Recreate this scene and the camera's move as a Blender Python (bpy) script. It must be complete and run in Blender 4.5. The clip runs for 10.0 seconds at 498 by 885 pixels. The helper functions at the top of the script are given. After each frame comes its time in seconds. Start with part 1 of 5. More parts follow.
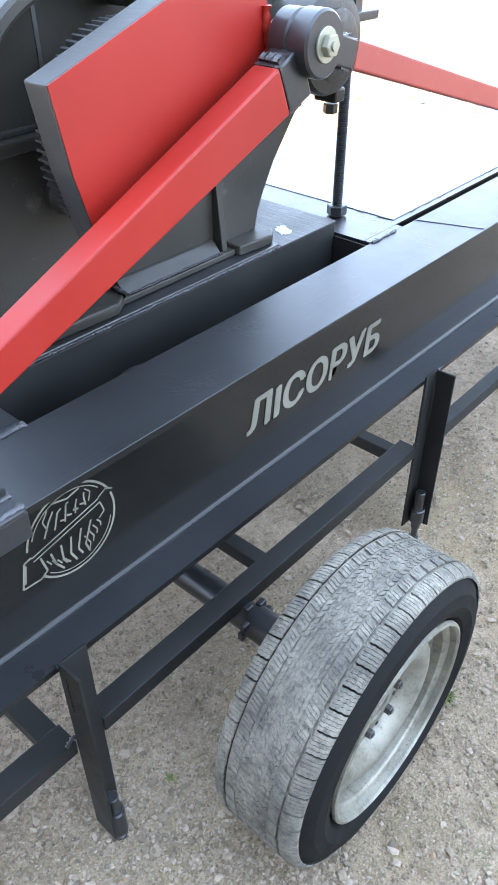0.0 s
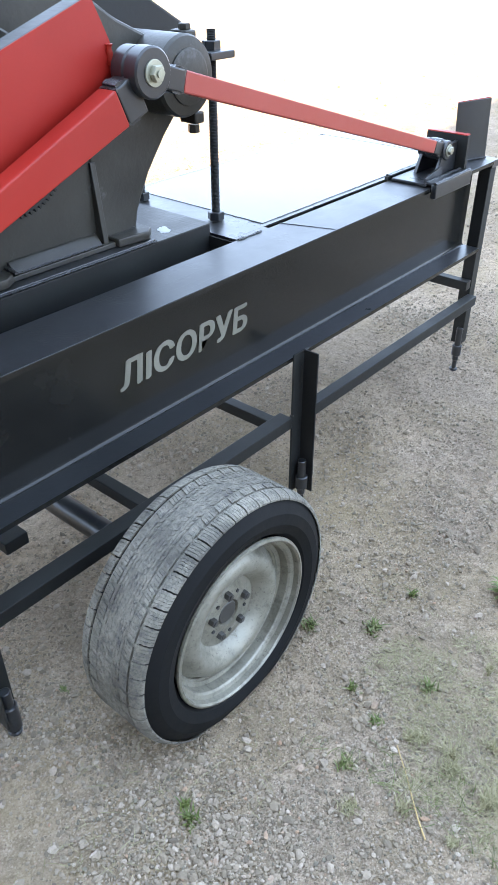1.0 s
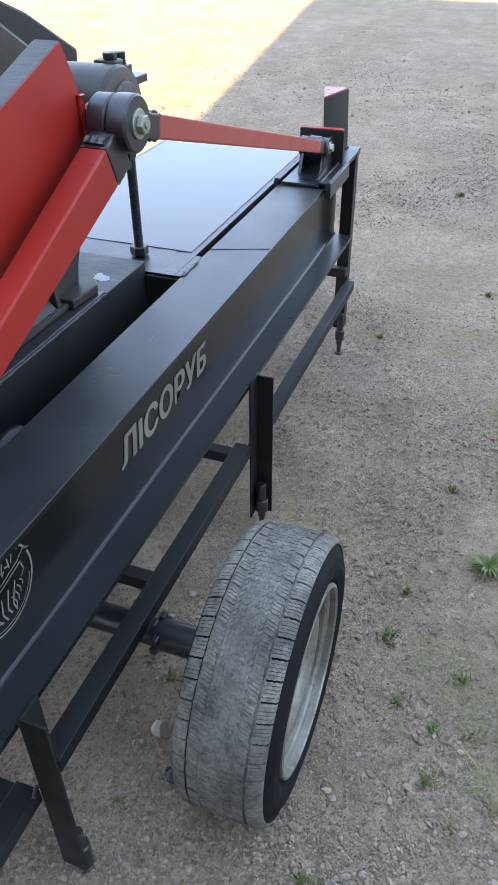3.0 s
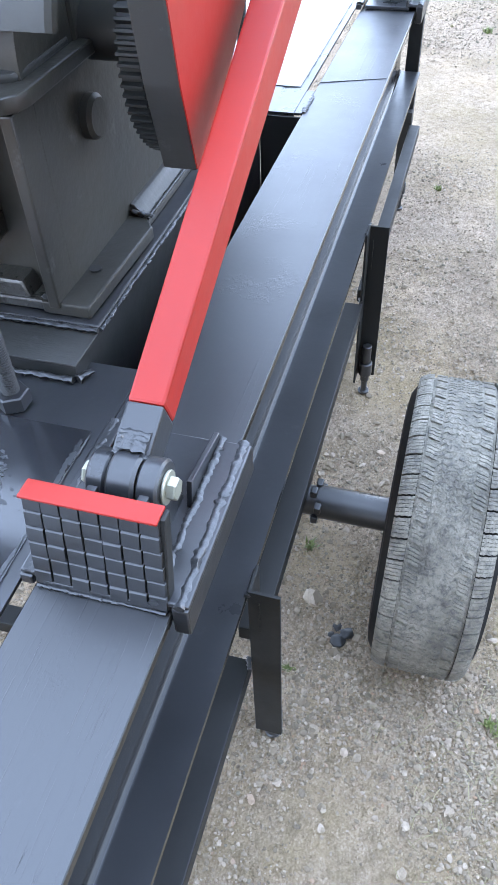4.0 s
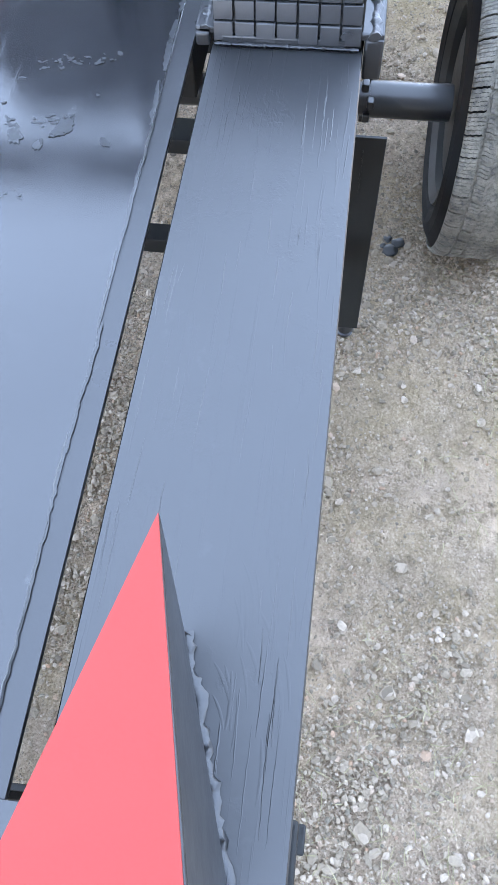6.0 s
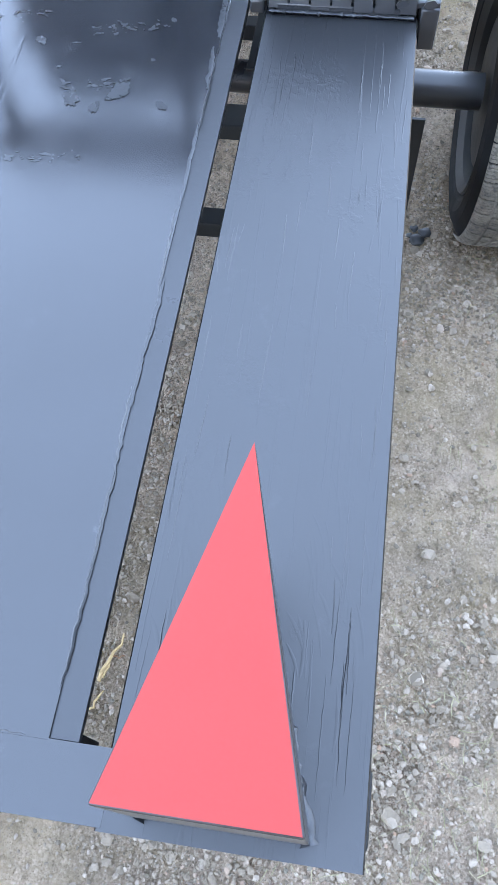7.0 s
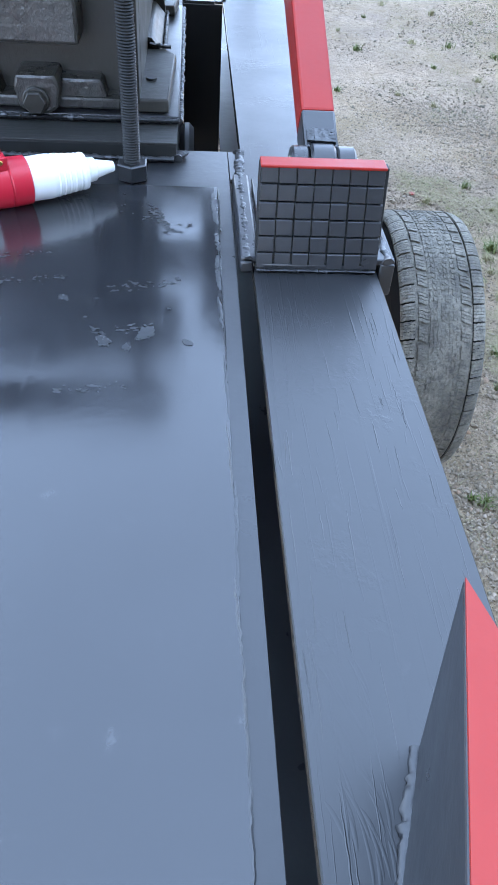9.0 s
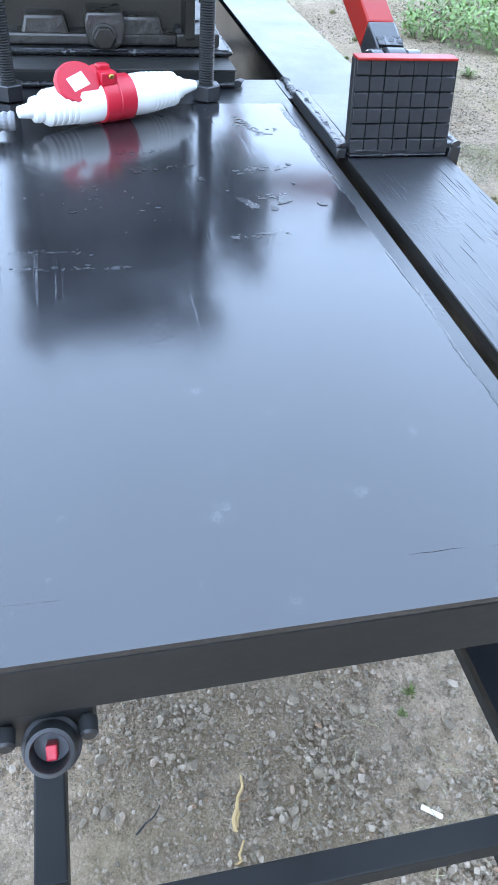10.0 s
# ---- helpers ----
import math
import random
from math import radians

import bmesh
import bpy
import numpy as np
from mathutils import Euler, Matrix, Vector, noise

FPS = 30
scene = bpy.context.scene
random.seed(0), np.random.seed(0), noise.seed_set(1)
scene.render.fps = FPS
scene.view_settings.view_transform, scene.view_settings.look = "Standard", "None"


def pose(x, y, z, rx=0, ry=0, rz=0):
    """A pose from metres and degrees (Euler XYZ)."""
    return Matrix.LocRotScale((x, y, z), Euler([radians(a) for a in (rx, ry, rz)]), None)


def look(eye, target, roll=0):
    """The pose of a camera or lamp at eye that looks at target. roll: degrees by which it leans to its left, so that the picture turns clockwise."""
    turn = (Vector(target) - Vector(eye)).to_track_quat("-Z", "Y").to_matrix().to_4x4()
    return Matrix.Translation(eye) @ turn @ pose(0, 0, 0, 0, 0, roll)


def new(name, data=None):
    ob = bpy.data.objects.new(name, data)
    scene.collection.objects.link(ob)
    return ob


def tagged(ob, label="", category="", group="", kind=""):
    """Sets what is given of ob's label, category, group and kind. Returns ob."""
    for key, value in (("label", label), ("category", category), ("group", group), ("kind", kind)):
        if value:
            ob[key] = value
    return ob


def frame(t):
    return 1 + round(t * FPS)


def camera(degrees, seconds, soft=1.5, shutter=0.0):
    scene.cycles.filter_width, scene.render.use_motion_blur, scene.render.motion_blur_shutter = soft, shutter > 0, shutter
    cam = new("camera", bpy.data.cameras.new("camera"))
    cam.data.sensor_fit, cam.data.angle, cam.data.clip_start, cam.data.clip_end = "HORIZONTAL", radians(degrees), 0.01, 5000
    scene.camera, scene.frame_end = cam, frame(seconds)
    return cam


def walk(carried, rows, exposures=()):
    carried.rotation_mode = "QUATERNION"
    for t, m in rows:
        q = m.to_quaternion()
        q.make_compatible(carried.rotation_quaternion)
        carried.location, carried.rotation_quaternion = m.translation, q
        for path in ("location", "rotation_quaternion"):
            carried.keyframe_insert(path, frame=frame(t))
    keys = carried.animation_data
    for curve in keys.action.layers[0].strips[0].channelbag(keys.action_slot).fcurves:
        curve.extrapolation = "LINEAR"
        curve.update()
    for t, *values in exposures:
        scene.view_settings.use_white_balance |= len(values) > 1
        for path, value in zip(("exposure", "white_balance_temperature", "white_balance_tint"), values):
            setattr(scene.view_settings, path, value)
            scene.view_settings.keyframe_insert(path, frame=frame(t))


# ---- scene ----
cam = camera(36.9, 10.0, soft=1.1)
PATH = [
    (0, (-0.098, -0.925, 1.641), (1.096, 0.129, 0.431), -0.2),
    (0.5, (-0.124, -1.157, 1.657), (1.05, -0.043, 0.482), -0.6),
    (1, (-0.2, -1.402, 1.661), (1.061, -0.329, 0.538), -0.2),
    (1.5, (-0.147, -1.439, 1.706), (1.232, -0.478, 0.622), 0.5),
    (2, (-0.058, -1.28, 1.726), (1.428, -0.482, 0.652), 1.3),
    (2.2, (-0.055, -1.205, 1.737), (1.455, -0.467, 0.653), 1.4),
    (3.3, (-0.396, -0.7, 1.777), (1.08, -0.181, 0.532), -1.2),
    (3.5, (-0.408, -0.622, 1.735), (1.04, -0.124, 0.449), -1.7),
    (4, (-0.399, -0.402, 1.663), (0.938, 0.028, 0.24), -2.8),
    (4.5, (-0.403, -0.274, 1.588), (0.798, 0.081, 0.029), -3.3),
    (5, (-0.512, -0.203, 1.527), (0.573, 0.059, -0.133), -4.0),
    (5.5, (-0.665, -0.173, 1.489), (0.308, 0.018, -0.248), -3.6),
    (6, (-0.763, -0.16, 1.475), (0.129, 0.016, -0.307), -4.3),
    (6.2, (-0.787, -0.153, 1.473), (0.079, 0.026, -0.321), -4.5),
    (7.3, (-0.804, -0.101, 1.453), (0.143, 0.09, -0.298), -3.7),
    (7.5, (-0.804, -0.092, 1.478), (0.215, 0.08, -0.232), -2.4),
    (8, (-0.785, -0.032, 1.515), (0.387, 0.056, -0.103), 0.7),
    (8.5, (-0.815, 0.008, 1.496), (0.532, 0.004, 0.018), 2.4),
    (9, (-0.879, 0.083, 1.45), (0.569, -0.073, 0.079), 4.4),
    (9.5, (-1.015, 0.241, 1.395), (0.464, -0.03, 0.076), 4.6),
    (10, (-1.1, 0.417, 1.361), (0.345, 0.025, 0.035), 4.9),
]
EXPOSURES = [(0.0, 3.68, 11000, 17), (1.0, 3.22, 11000, 16), (1.5, 2.56, 10600, 16), (2.0, 2.1, 10200, 17), (2.2, 2.1, 10200, 17), (3.3, 2.91, 10500, 18), (4.0, 3.70, 10700, 19), (4.5, 3.87, 10900, 19), (5.5, 3.74, 10700, 19), (6.2, 3.68, 10400, 19), (7.3, 3.47, 9800, 18), (8.0, 3.3, 9500, 17), (9.0, 3.17, 9400, 16), (10.0, 3.36, 10200, 15)]
walk(cam, [(t, look(eye, target, roll)) for t, eye, target, roll in PATH], EXPOSURES)

# ---- light ----
world = bpy.data.worlds.new("sky")
scene.world = world
world.use_nodes = True
wn = world.node_tree
sky = wn.nodes.new("ShaderNodeTexSky")
sky.sky_type = "NISHITA"
sky.sun_disc = False
SUN_FROM = Vector((-0.985, -0.172, 0.540)).normalized()
sky.sun_elevation = math.asin(SUN_FROM.z)
sky.sun_rotation = math.atan2(SUN_FROM.x, SUN_FROM.y)
sky.air_density, sky.dust_density, sky.ozone_density = 1.0, 0.2, 2.2
wn.nodes["Background"].inputs[1].default_value = 0.116
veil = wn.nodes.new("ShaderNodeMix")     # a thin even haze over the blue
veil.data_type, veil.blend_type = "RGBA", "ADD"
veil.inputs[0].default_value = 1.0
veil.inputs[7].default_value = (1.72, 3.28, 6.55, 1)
thin = wn.nodes.new("ShaderNodeMix")
thin.data_type, thin.blend_type = "RGBA", "MULTIPLY"
thin.inputs[0].default_value = 1.0
thin.inputs[7].default_value = (0.14, 0.14, 0.14, 1)
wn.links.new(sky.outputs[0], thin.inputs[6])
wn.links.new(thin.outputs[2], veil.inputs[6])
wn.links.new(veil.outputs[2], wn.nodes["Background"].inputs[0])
sun = new("sun", bpy.data.lights.new("sun", "SUN"))
sun.data.energy, sun.data.angle, sun.data.color = 2.0, radians(0.5), (1.0, 0.985, 0.81)
sun.matrix_world = look(SUN_FROM * 40, (0, 0, 0))


# ---- materials ----
def material(name, build, **known):
    m = bpy.data.materials.new(name)
    m.use_nodes = True
    nt = m.node_tree
    b = nt.nodes["Principled BSDF"]
    for k, v in known.items():
        b.inputs[k.replace("_", " ")].default_value = v
    if build:
        build(nt, b)
    return m


def coords(nt, scale=(1, 1, 1), kind="Object"):
    c = nt.nodes.new("ShaderNodeTexCoord")
    mp = nt.nodes.new("ShaderNodeMapping")
    mp.inputs["Scale"].default_value = scale
    nt.links.new(c.outputs[kind], mp.inputs[0])
    return mp.outputs[0]


def noise_tex(nt, vec, scale, detail=4, rough=0.55):
    n = nt.nodes.new("ShaderNodeTexNoise")
    n.inputs["Scale"].default_value, n.inputs["Detail"].default_value, n.inputs["Roughness"].default_value = scale, detail, rough
    nt.links.new(vec, n.inputs["Vector"])
    return n.outputs[0]


def ramp(nt, fac, stops):
    r = nt.nodes.new("ShaderNodeValToRGB")
    while len(r.color_ramp.elements) < len(stops):
        r.color_ramp.elements.new(0.5)
    for e, (p, c) in zip(r.color_ramp.elements, stops):
        e.position = p
        e.color = (*c, 1) if not isinstance(c, (int, float)) else (c, c, c, 1)
    nt.links.new(fac, r.inputs[0])
    return r.outputs[0]


def mix(nt, fac, a, b, kind="MIX"):
    m = nt.nodes.new("ShaderNodeMix")
    m.data_type, m.blend_type = "RGBA", kind
    for s, v in ((0, fac), (6, a), (7, b)):
        if isinstance(v, bpy.types.NodeSocket):
            nt.links.new(v, m.inputs[s])
        else:
            m.inputs[s].default_value = v if s == 0 else ((*v, 1) if not isinstance(v, (int, float)) else (v, v, v, 1))
    return m.outputs[2]


def bump(nt, b, height, strength, distance):
    n = nt.nodes.new("ShaderNodeBump")
    n.inputs["Strength"].default_value, n.inputs["Distance"].default_value = strength, distance
    nt.links.new(height, n.inputs["Height"])
    old = b.inputs["Normal"].links[0].from_socket if b.inputs["Normal"].links else None
    if old:
        nt.links.new(old, n.inputs["Normal"])
    nt.links.new(n.outputs[0], b.inputs["Normal"])


def paint_build(c1, c2, r1, r2, brush=(1, 1, 1), brush_scale=40, brush_amount=0.25, dust=0.0, coat=0.0, streak=0.0, dust_scale=11, ior=1.55):
    def build(nt, b):
        b.inputs["Coat Weight"].default_value = coat
        b.inputs["Coat IOR"].default_value = 1.65
        b.inputs["IOR"].default_value = ior
        b.inputs["Coat Roughness"].default_value = (r1 + r2) / 2
        v = coords(nt)
        big = noise_tex(nt, v, 3.5, 5)
        fine = noise_tex(nt, v, 90, 3)
        col = mix(nt, ramp(nt, big, [(0.35, 0.0), (0.65, 1.0)]), c1, c2)
        if dust:
            d = ramp(nt, noise_tex(nt, v, dust_scale, 7, 0.7), [(0.62, 0.0), (0.72, dust)])
            col = mix(nt, d, col, (0.16, 0.16, 0.16))
        nt.links.new(col, b.inputs["Base Color"])
        r = ramp(nt, noise_tex(nt, v, 7, 6, 0.65), [(0.3, r1), (0.7, r2)])
        nt.links.new(r, b.inputs["Roughness"])
        s = noise_tex(nt, coords(nt, brush), brush_scale, 4, 0.6)
        if streak:
            # a few long ridges left by the brush, and wrinkled patches of thick paint
            here = ramp(nt, noise_tex(nt, v, 5.0, 3), [(0.42, 0.0), (0.62, 1.0)])
            lines = mix(nt, 1.0, ramp(nt, s, [(0.58, 0.0), (0.68, 1.0)]), here, "MULTIPLY")
            bump(nt, b, s, brush_amount * 0.16, 0.0012)
            bump(nt, b, lines, brush_amount, 0.0012)
            thick = ramp(nt, noise_tex(nt, v, 6.5, 4, 0.6), [(0.55, 0.0), (0.66, 1.0)])
            skin = mix(nt, 1.0, ramp(nt, noise_tex(nt, coords(nt, (0.75, 1, 1)), 150, 3, 0.6), [(0.46, 0.0), (0.60, 1.0)]), thick, "MULTIPLY")
            bump(nt, b, skin, streak, 0.0012)
        else:
            bump(nt, b, s, brush_amount, 0.002)
        bump(nt, b, fine, 0.08, 0.001)
    return build


BLACK = material("black_paint", paint_build((0.012, 0.0125, 0.014), (0.019, 0.020, 0.022), 0.25, 0.42, (1, 1, 1), 40, 0.3, 0.1, 0.3, ior=1.48))
BLACK_BEAM = material("black_beam_paint", paint_build((0.009, 0.0095, 0.0105), (0.014, 0.0145, 0.016), 0.33, 0.47, (0.018, 1, 1), 170, 0.34, 0.05, 0.3, 0.3, 22))
BLACK_WEB = material("black_satin_paint", paint_build((0.0092, 0.0088, 0.008), (0.0145, 0.014, 0.0128), 0.15, 0.25, (1, 1, 1), 30, 0.06, 0.05, ior=1.42))
BLACK_TABLE = material("black_table_gloss", paint_build((0.011, 0.0115, 0.013), (0.017, 0.018, 0.020), 0.08, 0.24, (0.03, 1, 1), 70, 0.14, 0.16, 0.32, 0.10, 26))
BLACK_MATT = material("black_matt_paint", paint_build((0.012, 0.012, 0.0115), (0.020, 0.020, 0.0188), 0.42, 0.62, ior=1.36))
CAST = material("black_cast_iron_paint", paint_build((0.020, 0.018, 0.0148), (0.042, 0.0375, 0.030), 0.30, 0.50, (1, 1, 1), 45, 0.5, 0.35, 0.05, ior=1.40))
CAST_ROUGH = material("lumpy_cast_iron_paint", paint_build((0.022, 0.020, 0.017), (0.050, 0.046, 0.039), 0.20, 0.38, (1, 1, 1), 60, 1.6, 0.4, 0.3, ior=1.5))
EDGE = material("grey_brushed_paint", paint_build((0.017, 0.0165, 0.015), (0.042, 0.0405, 0.037), 0.38, 0.6, (1, 0.2, 0.2), 90, 0.6, 0.3))
WELD = material("painted_weld", paint_build((0.015, 0.0153, 0.016), (0.038, 0.039, 0.041), 0.24, 0.42, (1, 1, 1), 120, 0.8, coat=0.2))
RED = material("red_paint", paint_build((0.34, 0.014, 0.009), (0.40, 0.019, 0.012), 0.36, 0.50, (1, 1, 1), 30, 0.15, ior=1.40))
RED_GLOSS = material("glossy_red_paint", paint_build((0.36, 0.016, 0.010), (0.42, 0.026, 0.016), 0.20, 0.42, (1, 1, 1), 26, 0.22, coat=0.04, ior=1.42))
RED_BROWN = material("darker_red_paint", paint_build((0.36, 0.040, 0.026), (0.42, 0.052, 0.034), 0.4, 0.6, (1, 1, 1), 30, 0.15))
STENCIL = material("grey_stencil_paint", paint_build((0.125, 0.115, 0.090), (0.20, 0.184, 0.144), 0.6, 0.8))
ZINC = material("zinc_plated_steel", paint_build((0.30, 0.295, 0.23), (0.44, 0.43, 0.35), 0.32, 0.5), Metallic=0.7)
STEEL = material("oiled_steel", paint_build((0.05, 0.048, 0.045), (0.10, 0.095, 0.09), 0.35, 0.5), Metallic=0.6)
BRASS = material("brass", None, Base_Color=(0.6, 0.4, 0.12, 1), Metallic=1.0, Roughness=0.3)
WHITE_PL = material("white_plastic", paint_build((0.78, 0.78, 0.76), (0.82, 0.82, 0.80), 0.35, 0.45, (1, 1, 1), 30, 0.02))
RED_PL = material("red_plastic", paint_build((0.58, 0.012, 0.03), (0.62, 0.018, 0.035), 0.28, 0.38, (1, 1, 1), 30, 0.02))
BLACK_PL = material("black_plastic", paint_build((0.012, 0.012, 0.012), (0.02, 0.02, 0.02), 0.4, 0.55))
GREY_PL = material("grey_plastic", paint_build((0.16, 0.165, 0.17), (0.2, 0.2, 0.21), 0.4, 0.55))


def rubber_build(nt, b):
    v = coords(nt)
    d = ramp(nt, noise_tex(nt, v, 9, 8, 0.7), [(0.38, 0.0), (0.66, 1.0)])
    col = mix(nt, d, (0.125, 0.110, 0.088), (0.30, 0.265, 0.212))
    col = mix(nt, ramp(nt, noise_tex(nt, v, 75, 6, 0.8), [(0.36, 0.75), (0.54, 0.0)]), col, (0.055, 0.054, 0.05))
    nt.links.new(col, b.inputs["Base Color"])
    bump(nt, b, noise_tex(nt, v, 110, 6, 0.75), 0.9, 0.004)


RUBBER = material("dusty_tread_rubber", rubber_build, Roughness=0.85)
SIDEWALL = material("black_sidewall_rubber", paint_build((0.005, 0.005, 0.005), (0.009, 0.009, 0.009), 0.6, 0.8, (1, 1, 1), 70, 0.2, ior=1.25))


def rim_build(nt, b):
    v = coords(nt)
    c = mix(nt, ramp(nt, noise_tex(nt, v, 9, 6, 0.65), [(0.35, 0.0), (0.65, 1.0)]), (0.205, 0.186, 0.148), (0.30, 0.275, 0.222))
    c = mix(nt, ramp(nt, noise_tex(nt, v, 26, 8, 0.75), [(0.50, 0.0), (0.68, 0.75)]), c, (0.105, 0.090, 0.068))
    c = mix(nt, ramp(nt, noise_tex(nt, v, 140, 5, 0.7), [(0.58, 0.0), (0.70, 0.8)]), c, (0.07, 0.050, 0.036))
    nt.links.new(c, b.inputs["Base Color"])
    nt.links.new(ramp(nt, noise_tex(nt, v, 30, 6, 0.7), [(0.35, 0.34), (0.65, 0.62)]), b.inputs["Roughness"])
    bump(nt, b, noise_tex(nt, v, 90, 5, 0.7), 0.25, 0.001)


RIM = material("silver_wheel_paint", rim_build, Metallic=0.45)


def ground_build(nt, b):
    v = coords(nt)
    patches = ramp(nt, noise_tex(nt, v, 0.55, 6, 0.6), [(0.36, 0.0), (0.60, 1.0)])
    base = mix(nt, patches, (0.345, 0.278, 0.195), (0.225, 0.197, 0.160))
    base = mix(nt, ramp(nt, noise_tex(nt, v, 6.0, 8, 0.68), [(0.40, 0.0), (0.68, 1.0)]), base, (0.35, 0.300, 0.222))
    base = mix(nt, ramp(nt, noise_tex(nt, v, 34.0, 6, 0.75), [(0.36, 0.9), (0.51, 0.0)]), base, (0.10, 0.086, 0.064))
    base = mix(nt, ramp(nt, noise_tex(nt, v, 17.0, 8, 0.8), [(0.46, 0.0), (0.62, 0.55)]), base, (0.375, 0.325, 0.25))
    for scale, amount, lo in ((260, 0.40, 0.36), (120, 0.26, 0.47)):
        vor = nt.nodes.new("ShaderNodeTexVoronoi")
        vor.inputs["Scale"].default_value = scale
        nt.links.new(v, vor.inputs["Vector"])
        shade = nt.nodes.new("ShaderNodeSeparateColor")
        nt.links.new(vor.outputs["Color"], shade.inputs[0])
        grain = ramp(nt, shade.outputs[0], [(0.0, (0.055, 0.048, 0.038)), (0.45, (0.22, 0.195, 0.152)), (0.85, (0.34, 0.305, 0.245)), (1.0, (0.56, 0.52, 0.44))])
        mask = ramp(nt, noise_tex(nt, v, 2.6 if scale > 100 else 9.0, 7, 0.7), [(lo, 0.0), (lo + 0.16, amount)])
        base = mix(nt, mask, base, grain)
        bump(nt, b, vor.outputs["Distance"], 0.5, -0.6 / scale)
    damp = ramp(nt, noise_tex(nt, v, 2.3, 9, 0.72), [(0.44, 0.0), (0.64, 0.50)])
    base = mix(nt, damp, base, (0.148, 0.130, 0.100))
    grass = ramp(nt, noise_tex(nt, v, 0.9, 8, 0.8), [(0.46, 0.0), (0.66, 0.65)])
    base = mix(nt, grass, base, (0.195, 0.166, 0.098))
    litter = ramp(nt, noise_tex(nt, v, 9.0, 10, 0.9), [(0.54, 0.0), (0.66, 0.6)])
    base = mix(nt, litter, base, (0.115, 0.100, 0.072))
    base = mix(nt, 1.0, base, (1.58, 1.31, 1.23), "MULTIPLY")
    nt.links.new(base, b.inputs["Base Color"])
    bump(nt, b, noise_tex(nt, v, 60, 8, 0.75), 0.8, 0.012)
    bump(nt, b, noise_tex(nt, v, 16, 6, 0.7), 0.6, 0.03)


GROUND = material("gravel_and_dirt", ground_build, Roughness=1.0, Diffuse_Roughness=1.0, Specular_IOR_Level=0.12)


def stone_build(nt, b):
    g = nt.nodes.new("ShaderNodeNewGeometry")
    c = ramp(nt, g.outputs["Random Per Island"], [(0.0, (0.13, 0.115, 0.090)), (0.35, (0.225, 0.198, 0.152)), (0.75, (0.285, 0.256, 0.206)), (0.95, (0.37, 0.338, 0.285)), (1.0, (0.31, 0.21, 0.145))])
    v = coords(nt)
    c = mix(nt, ramp(nt, noise_tex(nt, v, 120, 4), [(0.35, 0.35), (0.65, 0.0)]), c, (0.14, 0.13, 0.115))
    c = mix(nt, 1.0, c, (1.36, 1.155, 1.06), "MULTIPLY")
    nt.links.new(c, b.inputs["Base Color"])
    bump(nt, b, noise_tex(nt, v, 200, 3), 0.4, 0.002)


STONE = material("gravel_stone", stone_build, Roughness=0.95, Diffuse_Roughness=0.8, Specular_IOR_Level=0.2)


def leaf_build(c1, c2):
    def build(nt, b):
        g = nt.nodes.new("ShaderNodeNewGeometry")
        nt.links.new(ramp(nt, g.outputs["Random Per Island"], [(0.0, c1), (1.0, c2)]), b.inputs["Base Color"])
    return build


SOIL = material("dark_soil", paint_build((0.15, 0.122, 0.092), (0.235, 0.195, 0.148), 0.9, 1.0, (1, 1, 1), 200, 0.5, ior=1.2))
LEAF = material("green_leaf", leaf_build((0.068, 0.092, 0.020), (0.14, 0.165, 0.042)), Roughness=0.6)
# lush green of the bush, with the light on its leaves mixed into the colour
LUSH_LIT = material("lush_lit_leaf", leaf_build((0.09, 0.17, 0.04), (0.20, 0.31, 0.09)), Roughness=0.6)
STRAW = material("dry_grass", leaf_build((0.20, 0.17, 0.08), (0.38, 0.31, 0.18)), Roughness=0.8)
TWIG = material("dry_bark", paint_build((0.44, 0.27, 0.12), (0.60, 0.39, 0.19), 0.8, 0.9, (0.1, 1, 1), 400, 0.4))
RUST = material("brown_stalk", paint_build((0.24, 0.11, 0.05), (0.34, 0.16, 0.08), 0.8, 0.9))
PLASTER = material("dark_house_boards", paint_build((0.10, 0.092, 0.085), (0.14, 0.13, 0.12), 0.8, 0.95))
HAZE = material("dusty_paint_haze", paint_build((0.018, 0.019, 0.020), (0.038, 0.039, 0.041), 0.22, 0.36, (1, 1, 1), 80, 0.5))
PALE = material("pale_dried_paint", paint_build((0.40, 0.41, 0.42), (0.5, 0.51, 0.52), 0.5, 0.8, (1, 1, 1), 80, 0.5))
ROOF = material("roof_sheet", paint_build((0.16, 0.08, 0.06), (0.20, 0.10, 0.08), 0.5, 0.7))


# ---- mesh helpers ----
def box(bm, x0, x1, y0, y1, z0, z1, bev=0.0, m=None):
    r = bmesh.ops.create_cube(bm, size=1.0)
    vs = r["verts"]
    for v in vs:
        v.co = Vector((x0 + (v.co.x + 0.5) * (x1 - x0), y0 + (v.co.y + 0.5) * (y1 - y0), z0 + (v.co.z + 0.5) * (z1 - z0)))
    if bev:
        es = list({e for v in vs for e in v.link_edges})
        r = bmesh.ops.bevel(bm, geom=es, offset=bev, segments=2, affect="EDGES", profile=0.5)
        vs = r["verts"]
    if m is not None:
        bmesh.ops.transform(bm, matrix=m, verts=list(set(vs)))
    return vs


